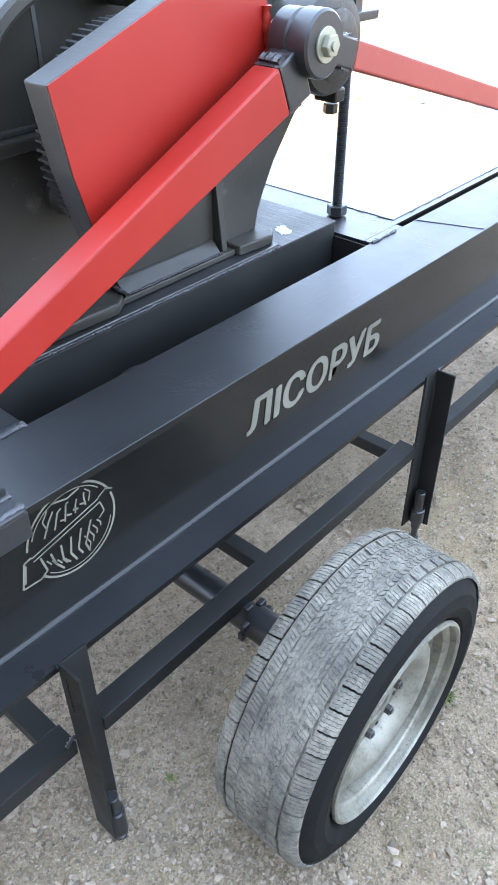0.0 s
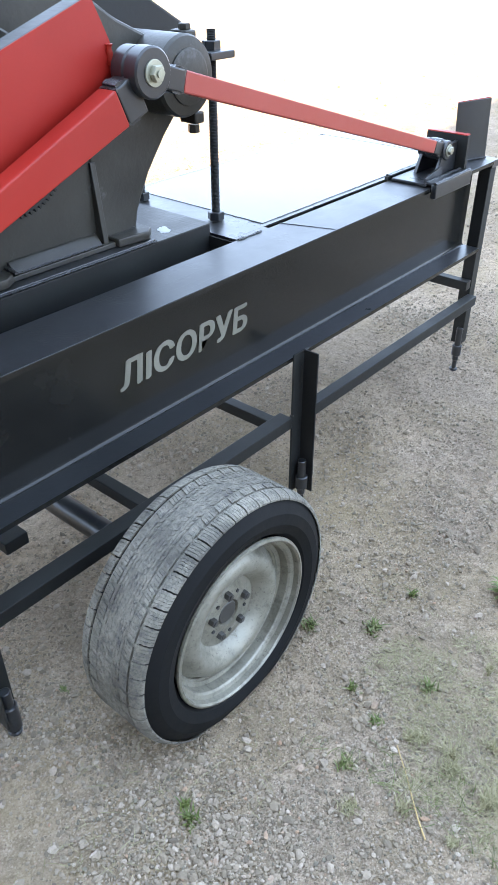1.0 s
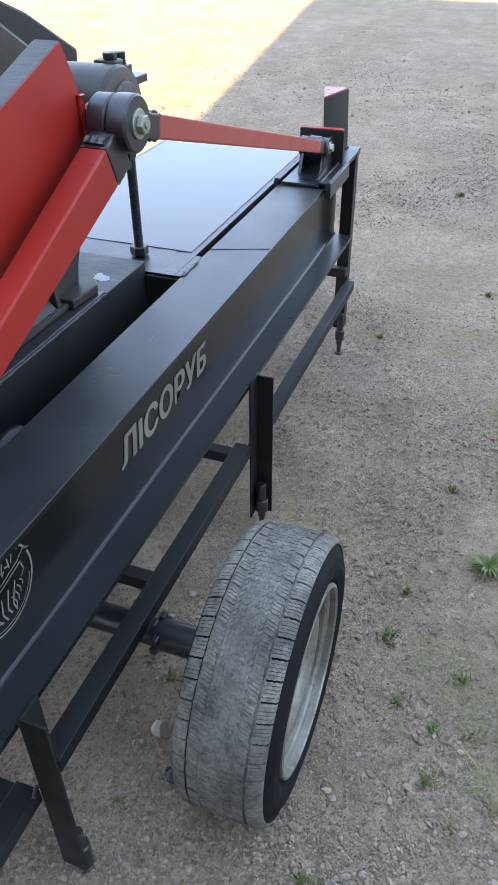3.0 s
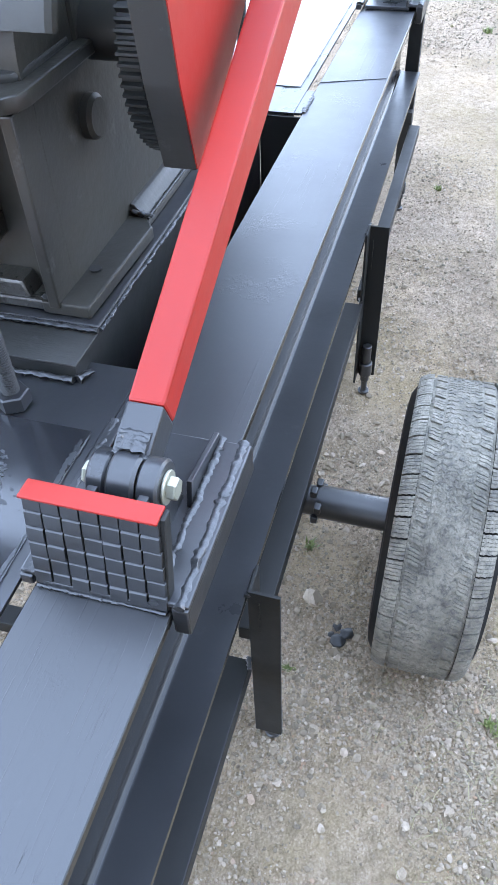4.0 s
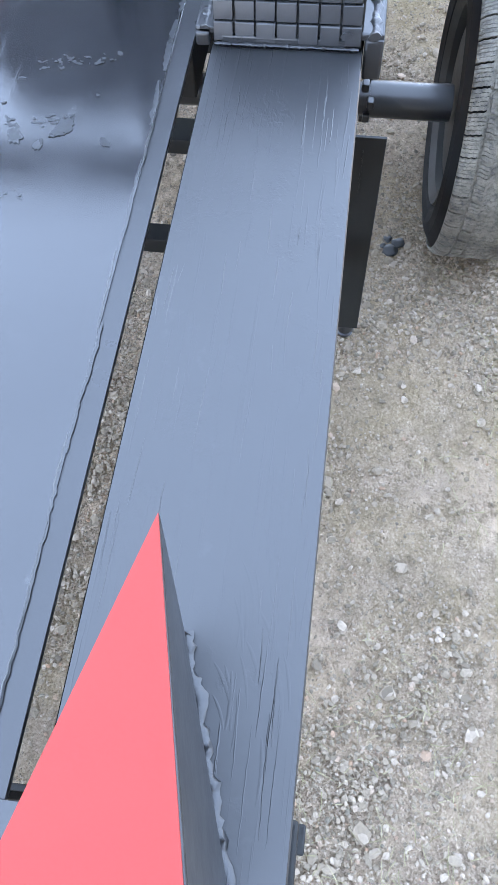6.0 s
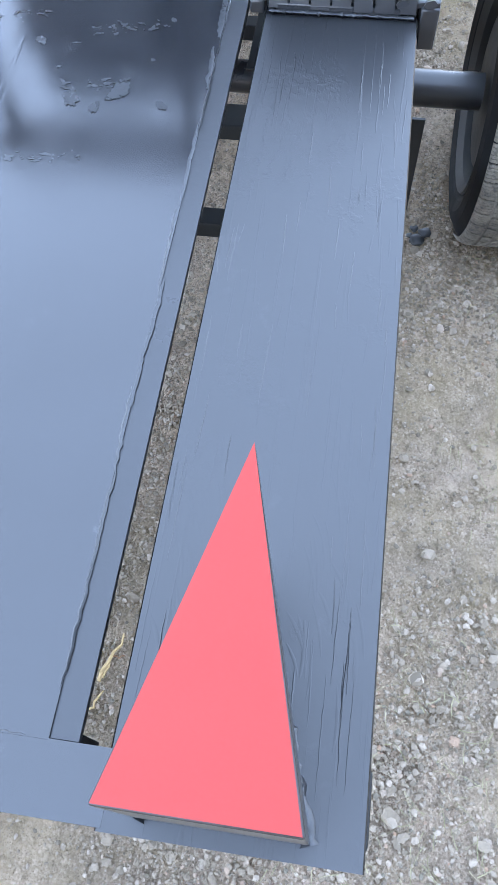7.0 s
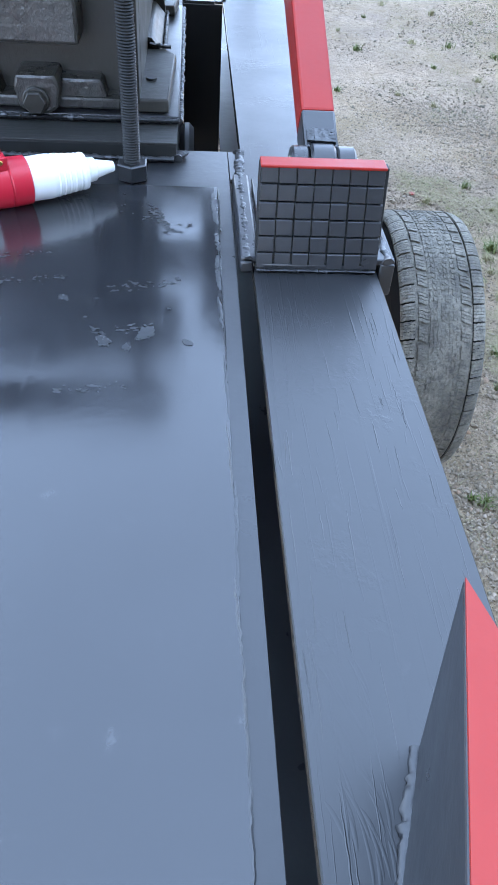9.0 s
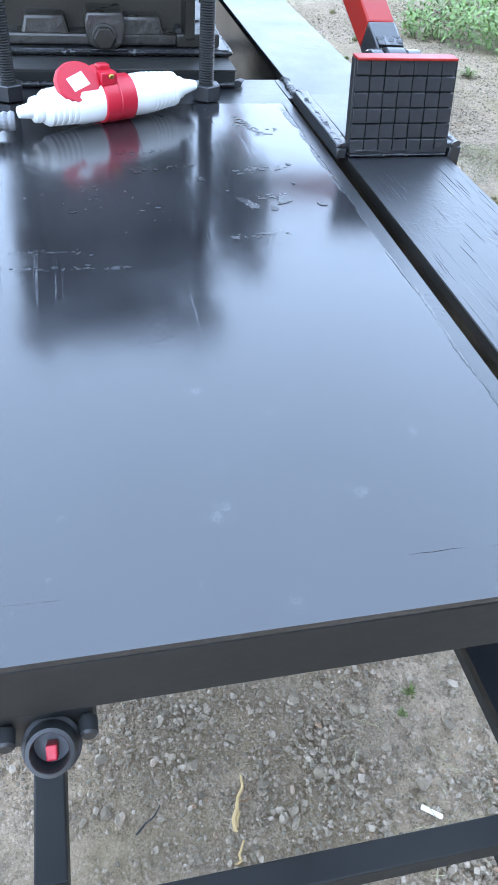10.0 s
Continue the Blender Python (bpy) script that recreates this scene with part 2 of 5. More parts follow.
def prism(bm, poly, a0, a1, axis="y", bev=0.0):
    """A polygon of (u, w) pairs pushed from a0 to a1 along an axis: y takes (x, z), x takes (y, z), z takes (x, y)."""
    put = {"y": lambda u, w, a: (u, a, w), "x": lambda u, w, a: (a, u, w), "z": lambda u, w, a: (u, w, a)}[axis]
    lo = [bm.verts.new(put(u, w, a0)) for u, w in poly]
    hi = [bm.verts.new(put(u, w, a1)) for u, w in poly]
    fs = [bm.faces.new(lo), bm.faces.new(hi[::-1])]
    for i in range(len(poly)):
        j = (i + 1) % len(poly)
        fs.append(bm.faces.new((lo[j], lo[i], hi[i], hi[j])))
    bmesh.ops.recalc_face_normals(bm, faces=fs)
    if bev:
        es = list({e for f in fs for e in f.edges})
        bmesh.ops.bevel(bm, geom=es, offset=bev, segments=2, affect="EDGES", profile=0.5)


def lathe(bm, profile, centre, axis="y", seg=32, closed=False):
    """Turns (radius, along) pairs round an axis through centre."""
    c = Vector(centre)
    seg = seg if seg == 6 else max(seg, 20)
    rings = []
    for r, a in profile:
        ring = []
        for i in range(seg):
            s, k = math.sin(2 * math.pi * i / seg) * r, math.cos(2 * math.pi * i / seg) * r
            p = {"y": (k, a, s), "x": (a, k, s), "z": (k, s, a)}[axis]
            ring.append(bm.verts.new(c + Vector(p)))
        rings.append(ring)
    fs = []
    pairs = list(zip(rings, rings[1:]))
    if closed:
        pairs.append((rings[-1], rings[0]))
    for a, b in pairs:
        for i in range(seg):
            j = (i + 1) % seg
            fs.append(bm.faces.new((a[i], a[j], b[j], b[i])))
    if not closed:
        fs.append(bm.faces.new(rings[0][::-1]))
        fs.append(bm.faces.new(rings[-1]))
    bmesh.ops.recalc_face_normals(bm, faces=fs)


def cyl(bm, centre, axis, r, a0, a1, seg=24, bev=0.0):
    if bev:
        lathe(bm, [(r - bev, a0), (r, a0 + bev), (r, a1 - bev), (r - bev, a1)], centre, axis, seg)
    else:
        lathe(bm, [(r, a0), (r, a1)], centre, axis, seg)


def beam_between(bm, p, q, w0, h0, w1, h1, bev=0.004):
    """A tapered bar in the x-z plane from p to q: w across y, h in the plane."""
    p, q = Vector(p), Vector(q)
    d = (q - p).normalized()
    up = Vector((-d.z, 0, d.x))
    vs = []
    for c, w, h in ((p, w0, h0), (q, w1, h1)):
        for sy, su in ((-1, -1), (1, -1), (1, 1), (-1, 1)):
            vs.append(bm.verts.new(c + Vector((0, sy * w / 2, 0)) + up * (su * h / 2)))
    fs = [bm.faces.new([vs[i] for i in f]) for f in ((0, 1, 2, 3), (7, 6, 5, 4), (0, 4, 5, 1), (1, 5, 6, 2), (2, 6, 7, 3), (3, 7, 4, 0))]
    bmesh.ops.recalc_face_normals(bm, faces=fs)
    if bev:
        bmesh.ops.bevel(bm, geom=list({e for f in fs for e in f.edges}), offset=bev, segments=2, affect="EDGES", profile=0.5)


def finish(name, bm, mats, smooth=20):
    me = bpy.data.meshes.new(name)
    bm.to_mesh(me)
    bm.free()
    for m in mats if isinstance(mats, (list, tuple)) else [mats]:
        me.materials.append(m)
    if smooth:
        me.shade_smooth()
        me.set_sharp_from_angle(angle=radians(smooth))
    return me


def part(name, bm, mats, parent=None, label="", smooth=20):
    ob = new(name, finish(name, bm, mats, smooth))
    if parent is not None:
        ob.parent = parent
    if label:
        ob["label"] = label
    return ob


def weld(parent, p, q, r=0.006, seed=1, name="weld_seam"):
    """A lumpy bead laid from p to q."""
    rnd = random.Random(seed)
    p, q = Vector(p), Vector(q)
    n = max(5, int((q - p).length / (r * 0.62)))
    d = (q - p).normalized()
    side = d.cross(Vector((0.3, 0.2, 1))).normalized()
    other = d.cross(side)
    bm = bmesh.new()
    rings = []
    size, drift = 1.0, 0.0
    for i in range(n + 1):
        size = 0.55 * size + 0.45 * rnd.uniform(0.45, 1.25)
        drift = 0.6 * drift + rnd.uniform(-0.22, 0.22) * r
        c = p + (q - p) * (i / n) + side * drift
        rr = r * size * (0.82 if i % 3 else 1.08)
        rings.append([bm.verts.new(c + (side * math.cos(k * math.pi / 3) * 1.15 + other * math.sin(k * math.pi / 3) * 0.8) * rr * rnd.uniform(0.8, 1.2)) for k in range(6)])
    for a, b in zip(rings, rings[1:]):
        for k in range(6):
            bm.faces.new((a[k], a[(k + 1) % 6], b[(k + 1) % 6], b[k]))
    bm.faces.new(rings[0][::-1])
    bm.faces.new(rings[-1])
    bmesh.ops.recalc_face_normals(bm, faces=bm.faces)
    return part(name, bm, WELD, parent, "", 60)


def hexagon(bm, centre, axis, r, a0, a1):
    lathe(bm, [(r * 0.9, a0), (r, a0 + 0.002), (r, a1 - 0.002), (r * 0.9, a1)], centre, axis, 6)


# ---- ground and what stands round it ----
bm = bmesh.new()
xs = [-60, -20, -8, -4] + [-3 + 0.25 * i for i in range(41)] + [9, 12, 18, 30, 60, 140]
ys = [-60, -20, -8, -5] + [-4 + 0.25 * i for i in range(33)] + [6, 9, 15, 30, 60, 140]
grid = [[bm.verts.new((x, y, 0.012 * noise.noise((x * 0.9, y * 0.9, 0)) - 0.004)) for y in ys] for x in xs]
for i in range(len(xs) - 1):
    for j in range(len(ys) - 1):
        bm.faces.new((grid[i][j], grid[i + 1][j], grid[i + 1][j + 1], grid[i][j + 1]))
ground = part("ground", bm, GROUND, None, "", 60)
tagged(ground, "grey-beige trodden dirt yard with gravel", "ground", kind="structure")


def house():
    """An unseen house, added behind the camera's back to throw the shade over the machine."""
    x1, y1, h = -6.26, 0.024, 12.62
    foot = [(x1, y1), (x1 - 8, y1 - 2.4), (x1 - 8, y1 - 16), (x1, y1 - 16)]
    bm = bmesh.new()
    prism(bm, foot, -0.1, h - 0.25, "z")
    walls = part("house_wall", bm, PLASTER, None)
    bm = bmesh.new()
    prism(bm, foot, h - 0.25, h, "z")
    part("roof", bm, ROOF, walls)
    return tagged(walls, "unseen plain dark house wall, added to shade the yard", "house", kind="structure")


house()


# ---- the log splitter ----
H = 0.93            # top of beam and table
BX0, BX1 = -0.822, 2.735
splitter = new("log_splitter")
splitter.location = (0.715, 0.3, 0)
tagged(splitter, "black and red home-made trailer log splitter on gravel", "log splitter")
SHIFT = Matrix.Translation((-0.715, -0.3, 0))


def own(ob):
    """Hangs a part, built in world places, under the machine."""
    ob.parent = splitter
    ob.matrix_parent_inverse = SHIFT
    return ob


# the long I-beam
bm = bmesh.new()
tf, tw = 0.014, 0.009
wa, wb, fr = -0.085 - tw / 2, -0.085 + tw / 2, 0.012
turn = [radians(a) for a in (0, 18, 36, 54, 72, 90)]
near_top = [(wa - fr + fr * math.sin(a), H - tf - fr + fr * math.cos(a)) for a in turn]
near_low = [(wa - fr + fr * math.cos(a), 0.58 + fr - fr * math.sin(a)) for a in turn]
far_low = [(wb + fr - fr * math.sin(a), 0.58 + fr - fr * math.cos(a)) for a in turn]
far_top = [(wb + fr - fr * math.cos(a), H - tf - fr + fr * math.sin(a)) for a in turn]
prism(bm, [(-0.17, H - 0.0012), (-0.17, H - tf)] + [(wa - fr - 0.003, H - tf)] + near_top + [(wa, H - tf - fr - 0.003), (wa, 0.58 + fr + 0.003)] + near_low + [(wa - fr - 0.003, 0.58)] + [(-0.17, 0.58), (-0.17, 0.566), (0.0, 0.566), (0.0, 0.58)]
      + [(wb + fr + 0.003, 0.58)] + far_low + [(wb, 0.58 + fr + 0.003), (wb, H - tf - fr - 0.003)] + far_top + [(wb + fr + 0.003, H - tf)] + [(0.0, H - tf), (0.0, H - 0.0012), (-0.0012, H), (-0.1688, H)], BX0, BX1, "x")
bm.normal_update()
for f in bm.faces:
    f.material_index = 1 if f.normal.z < 0.9 else 0 if f.calc_center_median().z > 0.9 else 2
beam = own(part("beam", bm, [BLACK_BEAM, BLACK_WEB, BLACK], None, "black painted steel I-beam with brush marks", 30))
weld(beam, (1.60, 0.0, H + 0.001), (1.66, -0.165, H + 0.0005), 0.0018, 3)
weld(beam, (1.50, -0.002, H + 0.001), (1.40, -0.002, H + 0.001), 0.006, 4)
weld(beam, (0.40, 0.002, H), (0.28, 0.004, H), 0.008, 5)



def ridge(bm, pts, w, h):
    """A low paint ridge along points lying on a flat top, thinning out at both ends."""
    n = len(pts)
    last = None
    for i, p in enumerate(pts):
        a, b = Vector(pts[max(i - 1, 0)]), Vector(pts[min(i + 1, n - 1)])
        d = (b - a).normalized()
        k = math.sin(math.pi * (0.06 + 0.88 * i / (n - 1))) ** 0.6
        side = Vector((-d.y, d.x, 0)) * w * k
        q = Vector(p)
        cur = (bm.verts.new(q - side), bm.verts.new(q + Vector((0, 0, h * k))), bm.verts.new(q + side))
        if last:
            bm.faces.new((last[0], cur[0], cur[1], last[1]))
            bm.faces.new((last[1], cur[1], cur[2], last[2]))
        last = cur


# long brush ridges, thickest towards the beam's edges, and curved strokes beside the wedge
rnd = random.Random(17)
bm = bmesh.new()
for i in range(150):
    x, y = rnd.uniform(-0.80, 0.0), -0.085 + rnd.choice((-1, 1)) * 0.080 * rnd.random() ** 0.5
    L, sway = rnd.uniform(0.02, 0.085), rnd.uniform(-0.003, 0.003)
    ridge(bm, [(x + L * k / 11, y + sway * (k / 11) + rnd.uniform(-0.0004, 0.0004), H) for k in range(12)], rnd.uniform(0.0004, 0.0009), rnd.uniform(0.0002, 0.0005))
for i in range(60):
    x, y, a0 = rnd.uniform(-0.74, -0.60), rnd.choice((rnd.uniform(-0.162, -0.115), rnd.uniform(-0.055, -0.02))), rnd.uniform(-0.4, 0.5)
    r = rnd.uniform(0.04, 0.09)
    ridge(bm, [(x + r * math.sin(a0 + 0.06 * k), y + r * (1 - math.cos(a0 + 0.06 * k)) * 0.6, H) for k in range(10) if y + r * (1 - math.cos(a0 + 0.06 * k)) * 0.6 < -0.005], rnd.uniform(0.0010, 0.0018), rnd.uniform(0.00012, 0.0003))
bmesh.ops.recalc_face_normals(bm, faces=bm.faces)
tagged(part("brush_mark", bm, BLACK_BEAM, beam, "raised brush marks in thick black paint", 60), kind="stuff")

# stencilled word on the web
cu = bpy.data.curves.new("lettering", "FONT")
cu.body = "ЛIСОРУБ"
cu.size, cu.extrude, cu.shear, cu.space_character, cu.offset = 0.1, 0.0006, 0.12, 1.05, 0.0
tmp = bpy.data.objects.new("lettering", cu)
scene.collection.objects.link(tmp)
bpy.context.view_layer.update()
me = bpy.data.meshes.new_from_object(tmp)
bpy.data.objects.remove(tmp)
lx = [v.co.x for v in me.vertices]
ly = [v.co.y for v in me.vertices]
x0, x1, y0, y1 = min(lx), max(lx), min(ly), max(ly)
for v in me.vertices:
    u, w, d = (v.co.x - x0) / (x1 - x0), (v.co.y - y0) / (y1 - y0), v.co.z
    v.co = Vector((0.8435 + u * 0.487, -0.0903 - d, 0.703 + w * 0.080))
bm = bmesh.new()
for k, (dx, dz) in enumerate(((0, 0), (0.0046, 0.0006), (-0.0046, -0.0006), (0.0023, 0.0018), (-0.0023, -0.0018))):
    first = len(bm.verts)
    bm.from_mesh(me)
    bm.verts.ensure_lookup_table()
    for v in bm.verts[first:]:
        v.co += Vector((dx, -0.00012 * k, dz))
bm.to_mesh(me)
bm.free()
me.materials.append(STENCIL)
word = new("lettering", me)
word.parent = beam
word["label"] = "grey stencilled lettering on the beam web"

# round emblem: rings and plain bars
bm = bmesh.new()
ec, ey = (0.394, 0.757), -0.0902
for r0, r1, a0, a1 in ((0.0885, 0.0930, 25, 172), (0.0885, 0.0930, 218, 378), (0.0815, 0.0838, 40, 160), (0.0815, 0.0838, 225, 345)):
    n = 48
    for i in range(n):
        aa, ab = [radians(a0 + (a1 - a0) * k / n) for k in (i, i + 1)]
        bm.faces.new([bm.verts.new((ec[0] + r * math.cos(a), ey - 0.0006, ec[1] + r * math.sin(a))) for r, a in ((r0, aa), (r1, aa), (r1, ab), (r0, ab))])


def stroke(bm, pts, w):
    for (ax, az), (bx, bz) in zip(pts, pts[1:]):
        d = Vector((bx - ax, bz - az)).normalized() * w / 2
        bm.faces.new([bm.verts.new((ec[0] + u, ey - 0.0006, ec[1] + k)) for u, k in ((ax - d.y, az + d.x), (bx - d.y, bz + d.x), (bx + d.y, bz - d.x), (ax + d.y, az - d.x))])


stroke(bm, [(-0.085, -0.005), (0.060, 0.030)], 0.003)
stroke(bm, [(-0.083, -0.014), (0.062, 0.021)], 0.003)
stroke(bm, [(0.060, 0.033), (0.078, 0.042), (0.092, 0.034)], 0.003)
stroke(bm, [(0.062, 0.021), (0.068, -0.002), (0.056, -0.012)], 0.003)
stroke(bm, [(-0.085, -0.002), (-0.100, -0.006), (-0.112, -0.058), (-0.076, -0.060), (-0.062, -0.050), (-0.070, -0.015)], 0.004)
for k in range(5):
    stroke(bm, [(-0.055 + 0.022 * k, 0.018 + 0.004 * k), (-0.040 + 0.018 * k, 0.048 + 0.006 * (k % 3)), (-0.030 + 0.016 * k, 0.062 - 0.004 * (k % 2))], 0.0035)
    stroke(bm, [(-0.050 + 0.022 * k, -0.020 + 0.004 * k), (-0.044 + 0.016 * k, -0.048), (-0.030 + 0.014 * k, -0.070 + 0.005 * (k % 2))], 0.004)
for k in range(4):
    stroke(bm, [(0.020 + 0.010 * k, -0.030 + 0.006 * k), (0.030 + 0.009 * k, -0.052 + 0.010 * k), (0.026 + 0.010 * k, -0.066 + 0.012 * k)], 0.003)
    stroke(bm, [(-0.020 + 0.014 * k, 0.034 + 0.003 * k), (-0.010 + 0.014 * k, 0.030 + 0.003 * k)], 0.004)
    stroke(bm, [(-0.060 + 0.010 * k, -0.030 - 0.006 * k), (-0.052 + 0.010 * k, -0.044 - 0.006 * k)], 0.003)
stroke(bm, [(-0.030, 0.078), (0.000, 0.070), (0.026, 0.076)], 0.004)
stroke(bm, [(-0.046, 0.030), (-0.052, 0.052), (-0.040, 0.070)], 0.003)
stroke(bm, [(0.040, 0.038), (0.046, 0.056), (0.036, 0.068)], 0.003)
stroke(bm, [(-0.098, -0.012), (-0.106, -0.050)], 0.003)
emblem = part("emblem", bm, STENCIL, beam, "round grey stencilled emblem", 0)


# pushers that slide on the beam
def pusher(x, s, lean, clevis, name_label):
    """x: the pad's face at the beam; s: +1 where the body lies towards +x."""
    bm = bmesh.new()
    h = 0.134
    y0, y1 = -0.168, -0.002
    poly = [(x + s * 0.008, H + 0.002), (x + s * (0.008 + lean), H + h), (x + s * (0.024 + lean), H + h), (x + s * 0.026, H + 0.002)]
    prism(bm, poly, y0, y1, "y", 0.0015)
    plate = own(part("pusher", bm, BLACK_MATT, None, name_label))
    # pads of the gripping face
    cols, rows = 7, 6
    ph, pw = (h - 0.004) / rows, 0.1640 / cols
    b2 = bmesh.new()
    prism(b2, [(s * u, w) for u, w in ((-0.005, -ph / 2 + 0.0003), (-0.005, ph / 2 - 0.0026), (-0.0020, ph / 2 - 0.0003), (0.005, ph / 2 - 0.0005), (0.005, -ph / 2 + 0.0003))], -pw / 2 + 0.0011, pw / 2 - 0.0011, "y", 0.0004)
    pad = finish("pad", b2, BLACK)
    wob = random.Random(77)
    for i in range(cols):
        for j in range(rows):
            cw = 0.003 + ph * (j + 0.5)
            ya, yb = y0 + 0.0055 * cw / h, y1 - 0.002 * cw / h
            ob = new("pad", pad)
            ob.parent = plate
            ob.matrix_basis = Matrix.Translation((x + s * (0.008 + lean * cw / h + wob.uniform(-0.0007, 0.0007)), ya + (yb - ya) * (i + 0.5) / cols + wob.uniform(-0.0004, 0.0004), H + 0.002 + cw)) @ Matrix.Rotation(s * math.atan2(lean, h), 4, "Y") @ Matrix.Rotation(wob.uniform(-0.02, 0.02), 4, "X")
    bm = bmesh.new()
    b0, b1 = sorted((x + s * lean - s * 0.002, x + s * (0.025 + lean)))
    box(bm, b0, b1, y0 + 0.005, y1 - 0.001, H + h, H + h + 0.004, 0.0015)
    part("red_edge", bm, RED, plate, "red painted top edge")
    # sole and side guides
    bm = bmesh.new()
    a0, a1 = sorted((x + s * 0.004, x + s * 0.272))
    box(bm, a0, a1, -0.150, -0.012, H + 0.002, H + 0.012, 0.002)
    part("sole", bm, BLACK, plate)
    for ya, yb in ((-0.192, -0.171), (0.001, 0.018)):
        bm = bmesh.new()
        box(bm, a0, a1, ya, yb, H - (0.034 if ya < -0.1 else 0.002), H + 0.014, 0.003)
        part("side_guide", bm, BLACK, plate)
        bm = bmesh.new()
        box(bm, a0 + 0.004, a1 - 0.004, min(ya, -0.17) if ya < -0.1 else -0.006, -0.148 if ya < -0.1 else yb, H + 0.010, H + 0.019, 0.003)
        part("guide_cap", bm, BLACK, plate)
    weld(plate, (a0, -0.150, H + 0.018), (a1, -0.150, H + 0.018), 0.006, 11)
    weld(plate, (a0 + 0.004, 0.008, H + 0.016), (a1, 0.008, H + 0.016), 0.0065, 14)
    weld(plate, (a0, -0.180, H + 0.018), (a1, -0.180, H + 0.018), 0.007, 12)
    weld(plate, (x + s * 0.004, -0.165, H + 0.003), (x + s * 0.004, -0.004, H + 0.003), 0.0035, 13).data.materials[0] = BLACK
    # two lugs with sleeves, and the bolt through them
    bx, bz = x + s * 0.109, 1.025
    for ya, yb in clevis:
        bm = bmesh.new()
        prism(bm, [(x + s * 0.03, H + 0.008), (x + s * 0.03, H + 0.115), (bx - s * 0.005, bz + 0.012), (bx + s * 0.02, bz - 0.01), (bx + s * 0.06, H + 0.008)], (ya + yb) / 2 - 0.006, (ya + yb) / 2 + 0.006, "y", 0.001)
        part("lug", bm, BLACK, plate)
        bm = bmesh.new()
        cyl(bm, (bx, 0, bz), "y", 0.033, ya, yb, 28, 0.003)
        part("sleeve", bm, BLACK, plate)
    bm = bmesh.new()
    cyl(bm, (bx, 0, bz), "y", 0.021, -0.141, -0.137, 24, 0.001)
    hexagon(bm, (bx, 0, bz), "y", 0.0145, -0.152, -0.140)
    nut = clevis[1][1]
    cyl(bm, (bx, 0, bz), "y", 0.009, -0.14, nut + 0.010, 16)
    hexagon(bm, (bx, 0, bz), "y", 0.0145, nut, nut + 0.013)
    cyl(bm, (bx, 0, bz), "y", 0.020, nut - 0.001, nut + 0.002, 24, 0.001)
    part("bolt", bm, ZINC, plate, "zinc-plated bolt and washer")
    # upright rib at the back of the sole
    bm = bmesh.new()
    prism(bm, [(x + s * 0.15, H + 0.010), (x + s * 0.27, H + 0.010), (x + s * 0.27, H + 0.030), (x + s * 0.16, H + 0.05)], -0.146, -0.139, "y", 0.001)
    part("rib", bm, BLACK, plate)
    return plate


pusher(0.0, 1, 0.026, ((-0.137, -0.111), (-0.074, -0.050)), "black sliding pusher with a gridded face")
pusher(2.502, -1, 0.004, ((-0.137, -0.110), (-0.060, -0.030)), "black sliding pusher with a red top edge")


# wedges at both ends
def wedge(x, s, z1, dy=0.0):
    bm = bmesh.new()
    tip, back = x, x - s * 0.187
    pts = [(tip, dy - 0.079), (back, dy - 0.030), (back, dy - 0.127)]
    foot = [(tip - s * 0.030, dy - 0.080), (back - s * 0.004, dy - 0.024), (back - s * 0.004, dy - 0.136)]
    lo = [bm.verts.new((a, b, H + 0.002)) for a, b in foot]
    hi = [bm.verts.new((a, b, z1)) for a, b in pts]
    fs = [bm.faces.new(hi), bm.faces.new(lo[::-1])]
    for i in range(3):
        fs.append(bm.faces.new((lo[i], lo[(i + 1) % 3], hi[(i + 1) % 3], hi[i])))
    bmesh.ops.recalc_face_normals(bm, faces=fs)
    bmesh.ops.bevel(bm, geom=list(bm.edges), offset=0.002, segments=2, affect="EDGES", profile=0.5)
    ob = own(part("splitting_wedge", bm, BLACK, None, "black steel splitting wedge with a red top"))
    bm = bmesh.new()
    prism(bm, [(tip - s * 0.002, dy - 0.079), (back + s * 0.001, dy - 0.0318), (back + s * 0.001, dy - 0.1252)], z1 + 0.0005, z1 + 0.003, "z")
    part("painted_top", bm, RED_GLOSS, ob, "glossy red painted top face")
    for k in (1, 2):
        weld(ob, (foot[0][0], foot[0][1], H + 0.003), (foot[k][0], foot[k][1], H + 0.003), 0.006, 80 + k).data.materials[0] = BLACK_BEAM
    return ob


wedge(-0.620, 1, 1.095)
wedge(2.570, -1, 1.150, 0.018)

# crank: gear, thick red web plate and pin
PIN = (0.990, 1.424)
GC = (0.710, 1.315)
bm = bmesh.new()
poly = [(0.519, 1.424), (0.925, 1.567), (0.966, 1.480), (0.975, 1.400), (0.625, 1.168), (0.576, 1.172), (0.540, 1.300)]
prism(bm, poly, -0.029, 0.022, "y", 0.003)
crank = own(part("crank", bm, EDGE, None, "thick crank plate with a red painted face"))
bm = bmesh.new()
cx, cz = sum(p[0] for p in poly) / 7, sum(p[1] for p in poly) / 7
prism(bm, [(cx + (u - cx) * 0.990, cz + (w - cz) * 0.990) for u, w in poly], -0.0305, -0.028, "y")
part("painted_face", bm, RED, crank, "red painted front face")
bm = bmesh.new()
NT = 76
ring = []
for i in range(NT):
    a = 2 * math.pi * i / NT
    for k, r in ((0.0, 0.155), (0.34, 0.155), (0.44, 0.164), (0.72, 0.164)):
        b = a + 2 * math.pi / NT * k
        ring.append((GC[0] + r * math.cos(b), GC[1] + r * math.sin(b)))
prism(bm, ring, 0.026, 0.058, "y")
